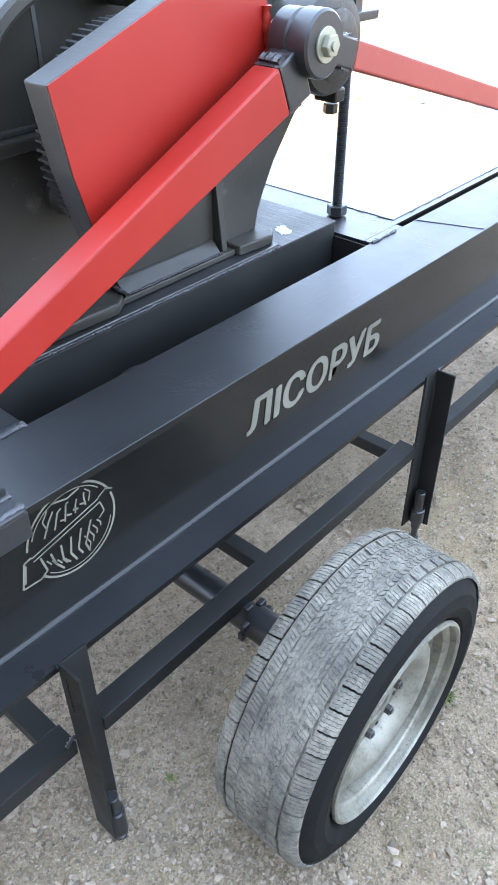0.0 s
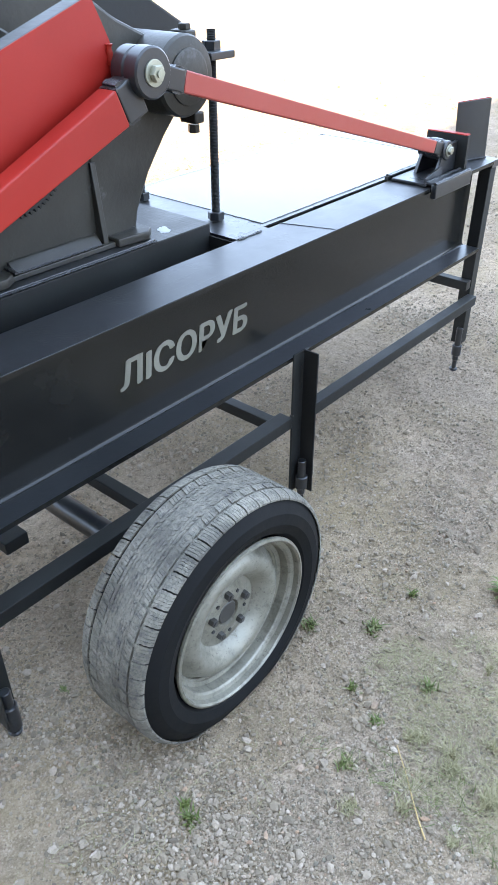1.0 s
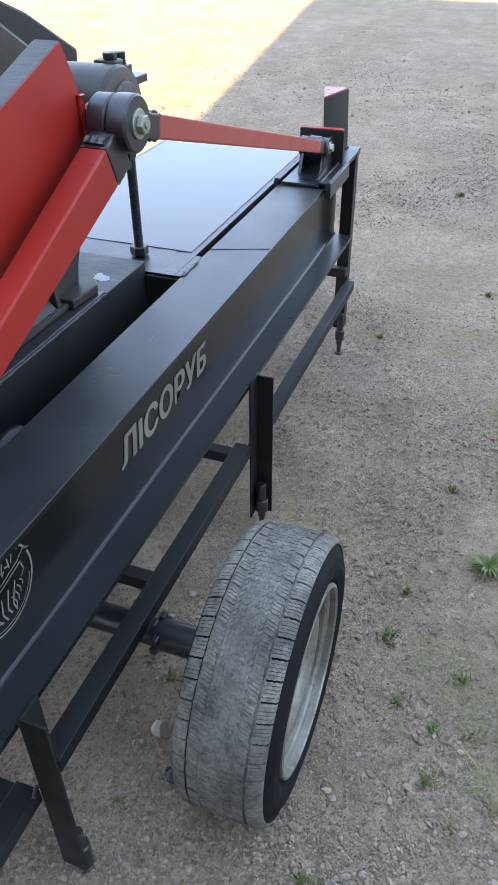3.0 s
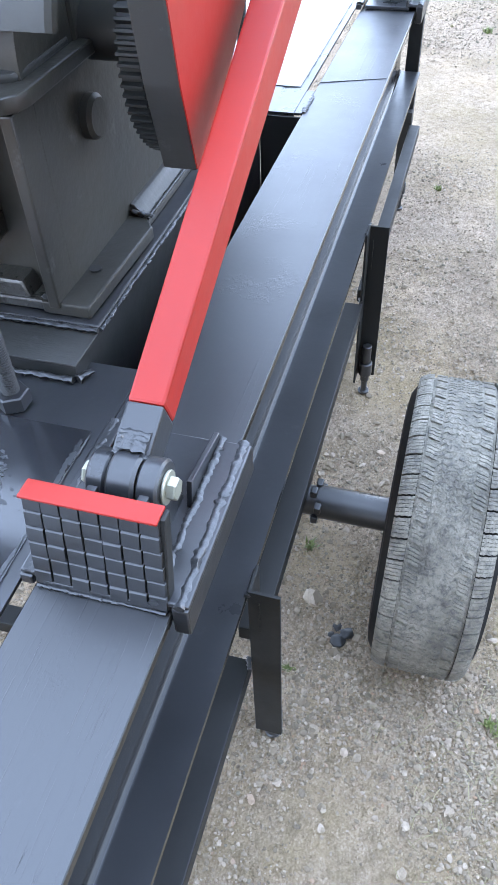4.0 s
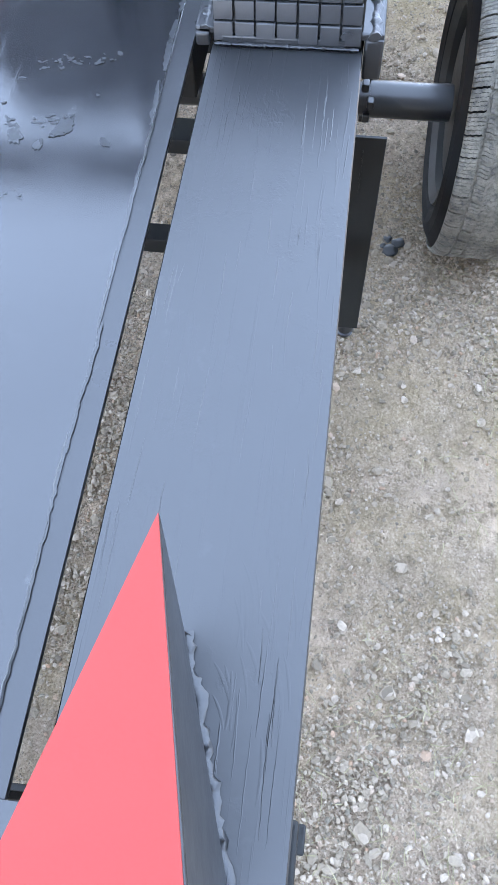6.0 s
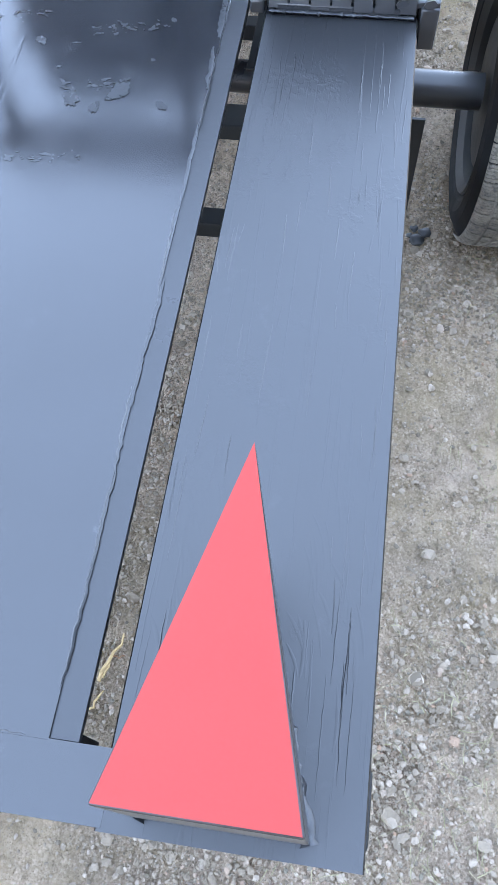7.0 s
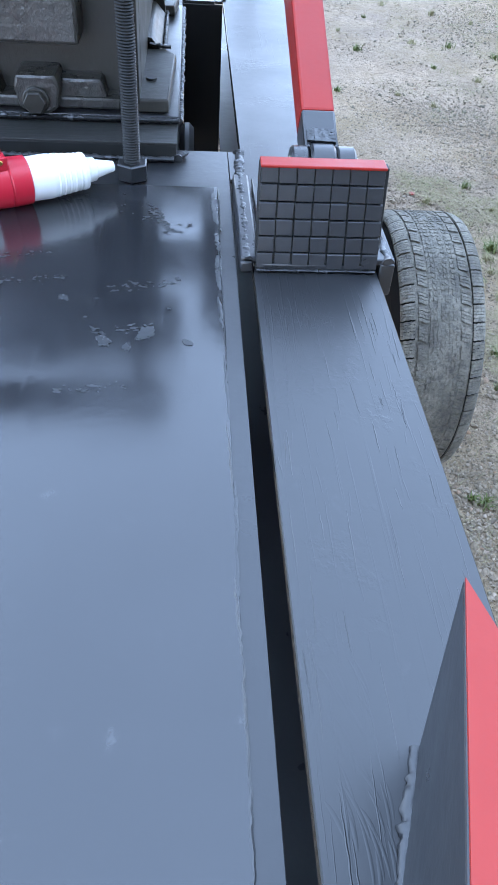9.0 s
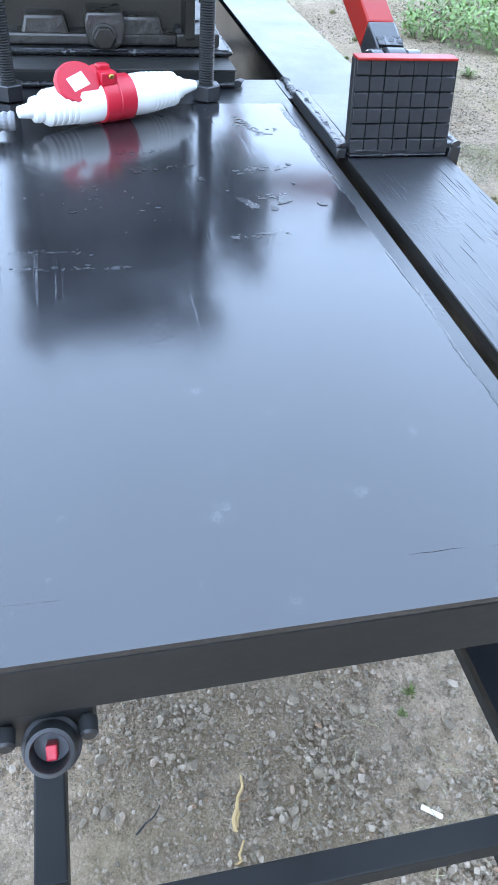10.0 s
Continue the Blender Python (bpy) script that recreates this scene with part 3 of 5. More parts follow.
part("gear", bm, BLACK_MATT, crank, "dark toothed gear wheel", 20)
bm = bmesh.new()
cyl(bm, (GC[0], 0, GC[1]), "y", 0.045, 0.02, 0.4, 32)
part("shaft", bm, STEEL, crank)
bm = bmesh.new()
cyl(bm, (PIN[0], 0, PIN[1]), "y", 0.030, -0.062, -0.026, 28, 0.002)
part("pin", bm, RED, crank)
bm = bmesh.new()
cyl(bm, (PIN[0], 0, PIN[1]), "y", 0.027, -0.136, -0.131, 28, 0.001)
hexagon(bm, (PIN[0], 0, PIN[1]), "y", 0.018, -0.149, -0.135)
cyl(bm, (PIN[0], 0, PIN[1]), "y", 0.008, -0.153, -0.146, 16)
part("bolt", bm, ZINC, crank, "zinc-plated bolt and washer")
weld(crank, (0.955, -0.036, 1.475), (0.962, -0.036, 1.400), 0.009, 21).data.materials[0] = RED_GLOSS


# connecting rods: an eye at each end, dark sleeves, red bar between
def rod(p, q, drop, ya, yb, aside, w0, h0, w1, h1, eye0, eye1, mat, dark0, dark1, name_label):
    """From eye centre p to eye centre q; the bar meets the second eye a little under its centre."""
    yc = (ya + yb) / 2
    P, Q = Vector((p[0], yc + aside, p[1])), Vector((q[0], yc, q[1] - drop))
    d = (Q - P).normalized()
    L = (Q - P).length

    def at(t):
        return P + d * t, w0 + (w1 - w0) * t / L, h0 + (h1 - h0) * t / L
    bm = bmesh.new()
    (a, wa, ha), (b, wb, hb) = at(dark0), at(L - dark1)
    beam_between(bm, a, b, wa, ha, wb, hb, 0.004)
    ob = own(part("connecting_rod", bm, mat, None, name_label))
    # the dark ends taper towards their eyes under lumps of weld
    for t0, t1, c, er, ea, eb in ((0.02, dark0, p, eye0[0], eye0[1], eye0[2]), (L - dark1, L - 0.02, q, eye1[0], eye1[1], eye1[2])):
        bm = bmesh.new()
        (a, wa, ha), (b, wb, hb) = at(t0), at(t1)
        beam_between(bm, a, b, wa + 0.001, ha + 0.001, wb + 0.001, hb + 0.001, 0.004)
        end = part("rod_end", bm, BLACK, ob, "black unpainted rod end")
        bm = bmesh.new()
        cyl(bm, (c[0], 0, c[1]), "y", er, ea, eb, 32, 0.004)
        part("eye", bm, BLACK, ob)
        k = Vector((d.z, 0, -d.x))
        for sg in (-1, 1):
            for q3 in range(4):
                weld(end, a + d * (0.012 + 0.0055 * q3) + k * sg * ha * 0.5 + Vector((0, -wa * 0.42, 0)), a + d * (0.014 + 0.0050 * q3) + k * sg * ha * 0.5 + Vector((0, wa * 0.42, 0)), 0.0075, 41 + q3)
            weld(end, a + d * 0.004 + k * sg * ha * 0.45 + Vector((0, -wa * 0.5, 0)), a + d * 0.004 + k * sg * ha * 0.45 + Vector((0, wa * 0.5, 0)), 0.005, 41)
    return ob


rod((0.109, 1.025), PIN, 0.030, -0.109, -0.057, -0.0095, 0.046, 0.046, 0.054, 0.084, (0.036, -0.110, -0.075), (0.050, -0.088, -0.048), RED, 0.088, 0.080, "tapered red connecting rod with black ends")
rod((2.393, 1.025), PIN, 0.0, -0.131, -0.091, 0.0, 0.034, 0.042, 0.034, 0.047, (0.036, -0.108, -0.062), (0.052, -0.132, -0.090), RED_BROWN, 0.085, 0.10, "long red connecting rod with black ends")


# ---- wheel and axle ----
WC = Vector((0.736, 0, 0.297))
WR = 0.337


def settle(bm):
    """Flattens the soft tyre where it bears on the ground."""
    for v in bm.verts:
        if v.co.z < 0.03:
            v.co.z = 0.03 + (v.co.z - 0.03) * 0.42


def wheel():
    bm = bmesh.new()
    yo, yi = -0.596, -0.372
    ym = (yo + yi) / 2
    # carcass, from the outer bead round the tread to the inner bead
    prof = [(0.224, yo + 0.022), (0.238, yo + 0.006), (0.262, yo - 0.002), (0.288, yo + 0.002), (0.312, yo + 0.016), (0.322, yo + 0.024),
            (0.328, yo + 0.046), (0.330, ym), (0.328, yi - 0.046), (0.322, yi - 0.024), (0.312, yi - 0.016), (0.288, yi - 0.002), (0.262, yi + 0.002), (0.238, yi - 0.006), (0.224, yi - 0.022)]
    lathe(bm, prof, WC, "y", 72, True)
    settle(bm)
    hub = own(part("wheel", bm, SIDEWALL, None, "dusty winter tyre on a silver steel wheel"))
    # tread: ribbed shoulder blocks, a ring of slanted lattice blocks, short dashes at the worn centre
    rnd = random.Random(5)

    def slab(bm, t0, t1, line, skew, low, zig=0.0):
        """A slice of a block between two turns; line: (y, r) across the tread; zig: sideways steps of its cuts."""
        ends = []
        for t in (t0, t1):
            ring = []
            for k, (y, r) in enumerate(line):
                ang = 2 * math.pi * (t + skew * (k / (len(line) - 1) - 0.5) + (zig if k % 2 else -zig))
                for rr in (r - low, r):
                    ring.append(bm.verts.new((WC.x + rr * math.cos(ang), y, WC.z + rr * math.sin(ang))))
            ends.append(ring)
        p, q = ends
        n = len(line)
        for k in range(n - 1):
            bm.faces.new((p[2 * k + 1], p[2 * k + 3], q[2 * k + 3], q[2 * k + 1]))
            bm.faces.new((p[2 * k], p[2 * k + 1], p[2 * k + 3], p[2 * k + 2]))
            bm.faces.new((q[2 * k], q[2 * k + 2], q[2 * k + 3], q[2 * k + 1]))
        bm.faces.new((p[0], q[0], q[1], p[1]))
        bm.faces.new((p[-2], p[-1], q[-1], q[-2]))

    for side, edge in ((-1, yo), (1, yi)):
        def across(d, r):
            return (edge - side * d, r)
        # shoulder blocks with zigzag cuts, rounding over to the sidewall
        n = 50
        bm = bmesh.new()
        for i in range(n):
            wear = rnd.uniform(0, 0.0012)
            line = [across(0.0455, 0.3366 - wear), across(0.0400, 0.3362 - wear), across(0.0345, 0.3354 - wear), across(0.0290, 0.3340 - wear), across(0.0235, 0.3316 - wear), across(0.0185, 0.3282), across(0.0140, 0.3230)]
            for c in range(5):
                t0 = (i + 0.05 + 0.18 * c) / n
                slab(bm, t0, t0 + (0.18 - (0.024 if c < 4 else 0.0)) / n, line, 0.10 / n * side, 0.005, 0.016 / n)
        bmesh.ops.recalc_face_normals(bm, faces=bm.faces)
        settle(bm)
        tagged(part("shoulder_tread", bm, RUBBER, hub, "grey dusty tread blocks with zigzag cuts", 0), kind="stuff")
        # second row: slanted blocks with cuts, then worn dashes
        bm = bmesh.new()
        for i in range(n):
            wear = rnd.uniform(0, 0.0010)
            line = [across(0.0735, 0.3364 - wear), across(0.0665, 0.3366 - wear), across(0.0595, 0.3367 - wear), across(0.0520, 0.3366 - wear)]
            for c in range(4):
                t0 = (i + 0.30 + 0.19 * c) / n
                slab(bm, t0, t0 + (0.19 - (0.030 if c < 3 else 0.0)) / n, line, -0.16 / n * side, 0.0042, 0.018 / n)
        for row, keep, zag in ((0.0780, 0.95, 0.12), (0.0865, 0.85, -0.12), (0.0950, 0.8, 0.12), (0.1035, 0.7, -0.12)):
            for i in range(3 * n):
                if rnd.random() > keep:
                    continue
                line = [across(row + 0.0068, 0.3362), across(row, 0.3362)]
                t0 = (i + rnd.uniform(0.08, 0.2)) / (3 * n)
                slab(bm, t0, t0 + 0.66 / (3 * n), line, zag / n * side, 0.003)
        bmesh.ops.recalc_face_normals(bm, faces=bm.faces)
        settle(bm)
        tagged(part("lattice_tread", bm, RUBBER, hub, "small slanted dusty tread blocks", 0), kind="stuff")
    bm = bmesh.new()
    lathe(bm, [(0.3290, ym - 0.066), (0.3320, ym - 0.045), (0.3340, ym - 0.030), (0.3347, ym - 0.022), (0.3349, ym), (0.3347, ym + 0.022), (0.3340, ym + 0.030), (0.3320, ym + 0.045), (0.3290, ym + 0.066), (0.318, ym)], WC, "y", 96, True)
    settle(bm)
    part("tread_base", bm, RUBBER, hub, "worn smooth dusty tread centre", 60)
    # steel rim
    bm = bmesh.new()
    lathe(bm, [(0.223, yo + 0.016), (0.2265, yo + 0.010), (0.225, yo + 0.004), (0.219, yo + 0.002), (0.2150, yo + 0.007), (0.2135, yo + 0.021), (0.204, yo + 0.025), (0.1990, yo + 0.030), (0.1965, yo + 0.052), (0.187, yo + 0.057), (0.185, yo + 0.098),
               (0.180, yo + 0.098), (0.1815, yo + 0.062), (0.200, yo + 0.054), (0.203, yo + 0.034), (0.216, yo + 0.026)], WC, "y", 80, True)
    rim = part("rim", bm, RIM, hub, "silver painted steel rim")
    bm = bmesh.new()
    lathe(bm, [(0.178, yo + 0.099), (0.198, yi - 0.03), (0.224, yi - 0.012), (0.220, yi - 0.006), (0.200, yi - 0.02), (0.170, yo + 0.104)], WC, "y", 64, True)
    part("inner_barrel", bm, BLACK_MATT, hub, "black inner side of the wheel")
    # black drum, added to hide the pale disc and darken the wheel's inside
    bm = bmesh.new()
    lathe(bm, [(0.05, yo + 0.106), (0.150, yo + 0.106), (0.155, yo + 0.112), (0.155, yi - 0.045), (0.160, yi - 0.043), (0.160, yi - 0.030), (0.04, yi - 0.028)], WC, "y", 48)
    part("dark_inner_drum", bm, BLACK_MATT, hub, "black drum added to darken the wheel's inside")
    bm = bmesh.new()
    n = 72
    rad = [(0.1840, 0.066), (0.176, 0.061), (0.161, 0.038), (0.146, 0.030), (0.126, 0.033), (0.106, 0.054), (0.096, 0.066), (0.080, 0.066), (0.062, 0.058), (0.036, 0.058), (0.032, 0.072)]
    rings = []
    for r, d in rad:
        rings.append([bm.verts.new((WC.x + r * math.cos(2 * math.pi * i / n), yo + d, WC.z + r * math.sin(2 * math.pi * i / n))) for i in range(n)])
    for k, (a, b) in enumerate(zip(rings, rings[1:])):
        for i in range(n):
            if k == 0 and i % 9 < 2:
                continue
            bm.faces.new((a[i], a[(i + 1) % n], b[(i + 1) % n], b[i]))
    ret = bmesh.ops.extrude_face_region(bm, geom=list(bm.faces))
    for v in [g for g in ret["geom"] if isinstance(g, bmesh.types.BMVert)]:
        v.co.y += 0.004
    bmesh.ops.recalc_face_normals(bm, faces=bm.faces)
    part("disc", bm, RIM, hub, "silver painted wheel disc with slots", 40)
    bm = bmesh.new()
    cyl(bm, WC, "y", 0.031, yo + 0.060, yo + 0.16, 32, 0.003)
    part("hub", bm, STEEL, hub, "rusty grey hub")
    for i in range(5):
        a = radians(20 + 72 * i)
        bm = bmesh.new()
        c = (WC.x + 0.060 * math.cos(a), 0, WC.z + 0.060 * math.sin(a))
        hexagon(bm, c, "y", 0.0115, yo + 0.046, yo + 0.062)
        cyl(bm, c, "y", 0.006, yo + 0.043, yo + 0.048, 12)
        part("wheel_nut", bm, STEEL, hub, "dark worn wheel nut")
        a += radians(36)
        # no hole is cut: a black disc gives the dark of its shaded inside
        bm = bmesh.new()
        cyl(bm, (WC.x + 0.060 * math.cos(a), 0, WC.z + 0.060 * math.sin(a)), "y", 0.005, yo + 0.0555, yo + 0.068, 12)
        part("stud_hole_shade", bm, BLACK_PL, hub)
    return hub


wheel()
bm = bmesh.new()
cyl(bm, WC, "y", 0.040, -0.39, -0.205, 28)
cyl(bm, WC, "y", 0.036, -0.21, 1.0, 28)
axle = own(part("axle", bm, BLACK, None, "black round axle tube"))
for k in range(7):
    a = 0.9 * k
    bm = bmesh.new()
    box(bm, -0.011, 0.011, -0.008, 0.008, -0.010, 0.010, 0.003)
    ob = part("clamp_lug", bm, BLACK, axle)
    ob.matrix_basis = Matrix.Translation((WC.x + 0.041 * math.cos(a), -0.208 + 0.007 * (k % 3), WC.z + 0.041 * math.sin(a)))


# ---- under-frame ----
def tube(x0, x1, y0, y1, z0, z1, name="frame_tube", bev=0.003, mat=BLACK_MATT):
    bm = bmesh.new()
    box(bm, x0, x1, y0, y1, z0, z1, bev)
    return own(part(name, bm, mat, None))


RZ0, RZ1 = 0.330, 0.372
tube(-0.76, 0.2665, -0.172, -0.118, RZ0 - 0.012, RZ1 - 0.012, "side_rail")
tube(0.326, 1.455, -0.179, -0.127, RZ0 - 0.007, RZ1 - 0.007, "side_rail")
tube(1.515, 2.740, -0.195, -0.153, RZ0, RZ1, "side_rail")
tube(-0.76, 2.735, 0.50, 0.54, RZ0, RZ1, "side_rail")
for x, ya, w in ((0.850, -0.1265, 0.02), (1.415, -0.1265, 0.02), (0.240, -0.1175, 0.022), (0.53, 0.02, 0.035)):
    tube(x - w, x + w, ya, 0.499, RZ0 - 0.010, RZ1 - 0.014, "cross_rail")
tube(-0.80, -0.761, -0.20, 0.62, 0.265, 0.307, "cross_rail")
tube(2.69, 2.73, -0.162, 0.62, 0.40, 0.44, "cross_rail")


def jack_foot(x, y, z1, parent, wound_in=0.0):
    bm = bmesh.new()
    cyl(bm, (x, y, 0), "z", 0.014, 0.05, z1, 16, 0.002)
    cyl(bm, (x, y, 0), "z", 0.021, 0.075 - wound_in, 0.125 - wound_in * 0.4, 20, 0.003)
    cyl(bm, (x, y, 0), "z", 0.018, -0.002, 0.010, 20, 0.003)
    cyl(bm, (x, y, 0), "z", 0.010, 0.0, 0.06, 12)
    part("screw_foot", bm, BLACK, parent, "black screw-adjusted foot")


def angle_leg(x, near_side):
    bm = bmesh.new()
    if near_side:
        prism(bm, [(x - 0.036, -0.171), (x + 0.022, -0.171), (x + 0.022, -0.177), (x - 0.030, -0.177), (x - 0.030, -0.229), (x - 0.036, -0.229)], 0.055, 0.590, "z", 0.001)
    else:
        prism(bm, [(x - 0.058, -0.171), (x, -0.171), (x, -0.230), (x - 0.006, -0.230), (x - 0.006, -0.177), (x - 0.058, -0.177)], 0.055, 0.590, "z", 0.001)
    ob = own(part("leg", bm, BLACK_MATT, None, "black angle-iron leg with a screw foot"))
    jack_foot(x - (0.008 if near_side else 0.028), -0.203, 0.19 if not near_side else 0.155, ob, 0.055 if near_side else 0.0)
    weld(ob, (x - 0.06, -0.175, 0.368), (x - 0.035, -0.165, 0.366), 0.005, int(x * 10))
    weld(ob, (x - 0.037, -0.192, 0.565), (x - 0.037, -0.192, 0.470), 0.0016, 9).data.materials[0] = BLACK_MATT
    weld(ob, (x - 0.040, -0.172, 0.584), (x + 0.02, -0.172, 0.584), 0.005, 19)
    return ob


angle_leg(0.303, True)
angle_leg(1.515, False)


def post(x, y):
    bm = bmesh.new()
    box(bm, x - 0.025, x + 0.025, y - 0.025, y + 0.025, 0.13, H - 0.032, 0.003)
    ob = own(part("post", bm, BLACK_MATT, None, "black square-tube corner post"))
    jack_foot(x - 0.030, y - 0.012, 0.21, ob)
    return ob


post(2.765, -0.135)
post(2.755, 0.60)
post(-0.785, 0.60)
post(-0.785, -0.150)


# ---- tables: a sheet set in an angle-iron frame ----
def table(x0, x1, sx0, sx1):
    y0, y1 = 0.022, 0.640
    bm = bmesh.new()
    box(bm, x0, x1, y0, y1, H - 0.008, H - 0.0015, 0.0004)
    top = own(part("table", bm, BLACK, None, "black painted steel table with a glossy sheet"))
    bm = bmesh.new()
    box(bm, sx0, sx1, y0 + 0.020, y1 - 0.020, H - 0.003, H + 0.0004, 0.0008)
    part("sheet", bm, BLACK_TABLE, top, "glossy black sheet with smudges")
    for a in ((x0, x0 + 0.006, y0, y1), (x1 - 0.006, x1, y0, y1), (x0, x1, y0 + 0.035, y0 + 0.041), (x0, x1, y1 - 0.006, y1)):
        bm = bmesh.new()
        box(bm, *a, H - 0.060, H - 0.0085, 0.001)
        part("edge_angle", bm, BLACK_MATT, top)
    return top


near = table(-0.7728, 0.402, -0.7745, 0.258)
far = table(1.402, 2.70, 1.565, 2.695)
# broken seams left by spot welds along the sheets
rnd = random.Random(8)
for top, pts in ((far, ((1.57, 0.042, 2.68, 0.041), (1.563, 0.05, 1.563, 0.62))),):
    for ax, ay, bx, by in pts:
        n = int(math.hypot(bx - ax, by - ay) / 0.07)
        for i in range(n):
            if rnd.random() < 0.35:
                continue
            t0 = (i + rnd.uniform(0, 0.4)) / n
            t1 = t0 + rnd.uniform(0.3, 0.6) / n
            k = 0.0022 * rnd.uniform(-1, 1)
            weld(top, (ax + (bx - ax) * t0 + k, ay + (by - ay) * t0 + k, H), (ax + (bx - ax) * t1 - k, ay + (by - ay) * t1 - k, H), rnd.uniform(0.0009, 0.0017), i)
# uneven paint bead along the seam of the near sheet
bm = bmesh.new()
x = -0.74
while x < 0.24:
    L = rnd.uniform(0.04, 0.15)
    drift = rnd.uniform(-0.003, 0.003)
    ridge(bm, [(x + L * k / 13, 0.0425 + drift * k / 13 + rnd.uniform(-0.0008, 0.0008), H + 0.0002) for k in range(14)], rnd.uniform(0.0010, 0.0022), rnd.uniform(0.0008, 0.0016))
    x += L * rnd.uniform(0.7, 1.1)
y = 0.05
while y < 0.60:
    L = rnd.uniform(0.03, 0.10)
    ridge(bm, [(-0.7725 + rnd.uniform(-0.0008, 0.0008), y + L * k / 9, H - 0.0006) for k in range(10)], rnd.uniform(0.0008, 0.0018), rnd.uniform(0.0008, 0.0014))
    y += L * rnd.uniform(1.0, 2.2)
bmesh.ops.recalc_face_normals(bm, faces=bm.faces)
tagged(part("paint_bead", bm, WELD, near, "uneven thick paint along the seams", 60), kind="stuff")
def flecks(x0, y0, x1, y1, n, size, spread, seed):
    """A row of small ragged marks from one place to another."""
    rnd = random.Random(seed)
    bm = bmesh.new()
    for i in range(n):
        t = rnd.random()
        cx, cy = x0 + (x1 - x0) * t + rnd.gauss(0, spread), y0 + (y1 - y0) * t + rnd.gauss(0, spread)
        r, long, turn = size * rnd.uniform(0.3, 1.0) ** 2, rnd.uniform(1.0, 3.0), rnd.gauss(1.57, 0.5)
        ring = []
        for k in range(9):
            a, q = 2 * math.pi * k / 9, r * rnd.uniform(0.5, 1.2)
            u, w = q * long * math.cos(a), q * math.sin(a)
            ring.append(bm.verts.new((cx + u * math.cos(turn) - w * math.sin(turn), cy + u * math.sin(turn) + w * math.cos(turn), H + 0.0006 + 0.00001 * i)))
        bm.faces.new(ring)
    return tagged(part("smear", bm, HAZE, near, "faint pale marks on the gloss", 0), kind="stuff")


for i, (x0, y0, x1, y1, n, size, spread) in enumerate((
        (-0.020, 0.24, -0.035, 0.34, 46, 0.0030, 0.004), (0.040, 0.27, 0.030, 0.36, 26, 0.0024, 0.004), (-0.275, 0.40, -0.265, 0.50, 30, 0.0030, 0.003),
        (-0.315, 0.36, -0.305, 0.50, 36, 0.0030, 0.003), (-0.130, 0.13, -0.140, 0.20, 34, 0.0028, 0.005), (-0.030, 0.11, -0.045, 0.19, 44, 0.0030, 0.007),
        (0.100, 0.112, 0.185, 0.140, 54, 0.0046, 0.004), (-0.240, 0.15, -0.250, 0.23, 26, 0.0030, 0.004),
        (-0.18, 0.30, -0.10, 0.45, 40, 0.0022, 0.03), (0.12, 0.06, 0.22, 0.30, 46, 0.0030, 0.02))):
    flecks(x0, y0, x1, y1, n, size, spread, 500 + i)
bm = bmesh.new()
for x, L, w, drift in ((-0.130, 0.07, 0.0026, 0.003), (-0.045, 0.09, 0.0048, 0.002), (0.055, 0.06, 0.0032, 0.003), (0.130, 0.08, 0.0040, 0.006), (0.190, 0.05, 0.0046, 0.004)):
    ridge(bm, [(x + L * k / 15, 0.045 + drift * k / 15 + rnd.uniform(-0.0016, 0.0016), H + 0.0005) for k in range(16)], w, 0.0006)
bmesh.ops.recalc_face_normals(bm, faces=bm.faces)
part("worn_streak", bm, HAZE, near, "pale worn streak along the sheet's edge", 60)
# end plates that tie the tables to the beam
for x0, x1 in ((-0.820, -0.773), (2.701, 2.790)):
    bm = bmesh.new()
    box(bm, x0, x1, -0.004 if x0 < 0 else 0.001, 0.645, H - 0.007 if x0 > 0 else H + 0.0001 - 0.006, H + 0.0003, 0.0001)
    plate = own(part("end_plate", bm, BLACK_TABLE, None, "glossy black end plate"))
    bm = bmesh.new()
    e0, e1 = (x0, x0 + 0.006) if x0 < 0 else (x1 - 0.006, x1)
    box(bm, e0, e1, 0.001, 0.645, H - 0.064, H - 0.0075, 0.001)
    part("edge_angle", bm, BLACK_MATT, plate)
bm = bmesh.new()
box(bm, 2.736, 2.795, -0.165, 0.0, H - 0.030, H - 0.001, 0.002)
own(part("end_plate", bm, BLACK, None, "black end plate over the corner post"))
for x0, x1 in ((0.290, 0.402), (1.402, 1.545)):
    bm = bmesh.new()
    box(bm, x0, x1, 0.001, 0.021, H - 0.007, H - 0.001, 0.001)
    own(part("tie_plate", bm, BLACK, None))

BOSS = (0.654, 1.205)
SPOTS = ((-0.144, 0.136, 0.0105), (-0.159, 0.185, 0.009), (-0.170, 0.157, 0.006), (-0.160, 0.088, 0.005), (-0.068, 0.242, 0.006), (-0.11, 0.21, 0.002), (-0.05, 0.16, 0.002), (-0.09, 0.11, 0.002), (-0.02, 0.10, 0.003))
# ---- gear case on its base ----
bm = bmesh.new()
box(bm, 0.356, 1.400, 0.108, 0.600, 0.575, 0.956, 0.003)
base = own(part("gearbox_base", bm, BLACK_MATT, None, "black welded base channel"))
for xa, xb in ((0.3555, 0.440), (1.176, 1.401)):
    bm = bmesh.new()
    box(bm, xa, xb, 0.107, 0.601, 0.9555, 0.9585, 0.001)
    part("base_top", bm, EDGE, base, "dusty black painted top plate")
bm = bmesh.new()
box(bm, 0.440, 1.175, 0.104, 0.585, 0.957, 0.970, 0.003)
part("sole_plate", bm, BLACK, base)
bm = bmesh.new()
box(bm, 0.48, 1.39, -0.078, 0.106, 0.500, 0.505, 0.001)
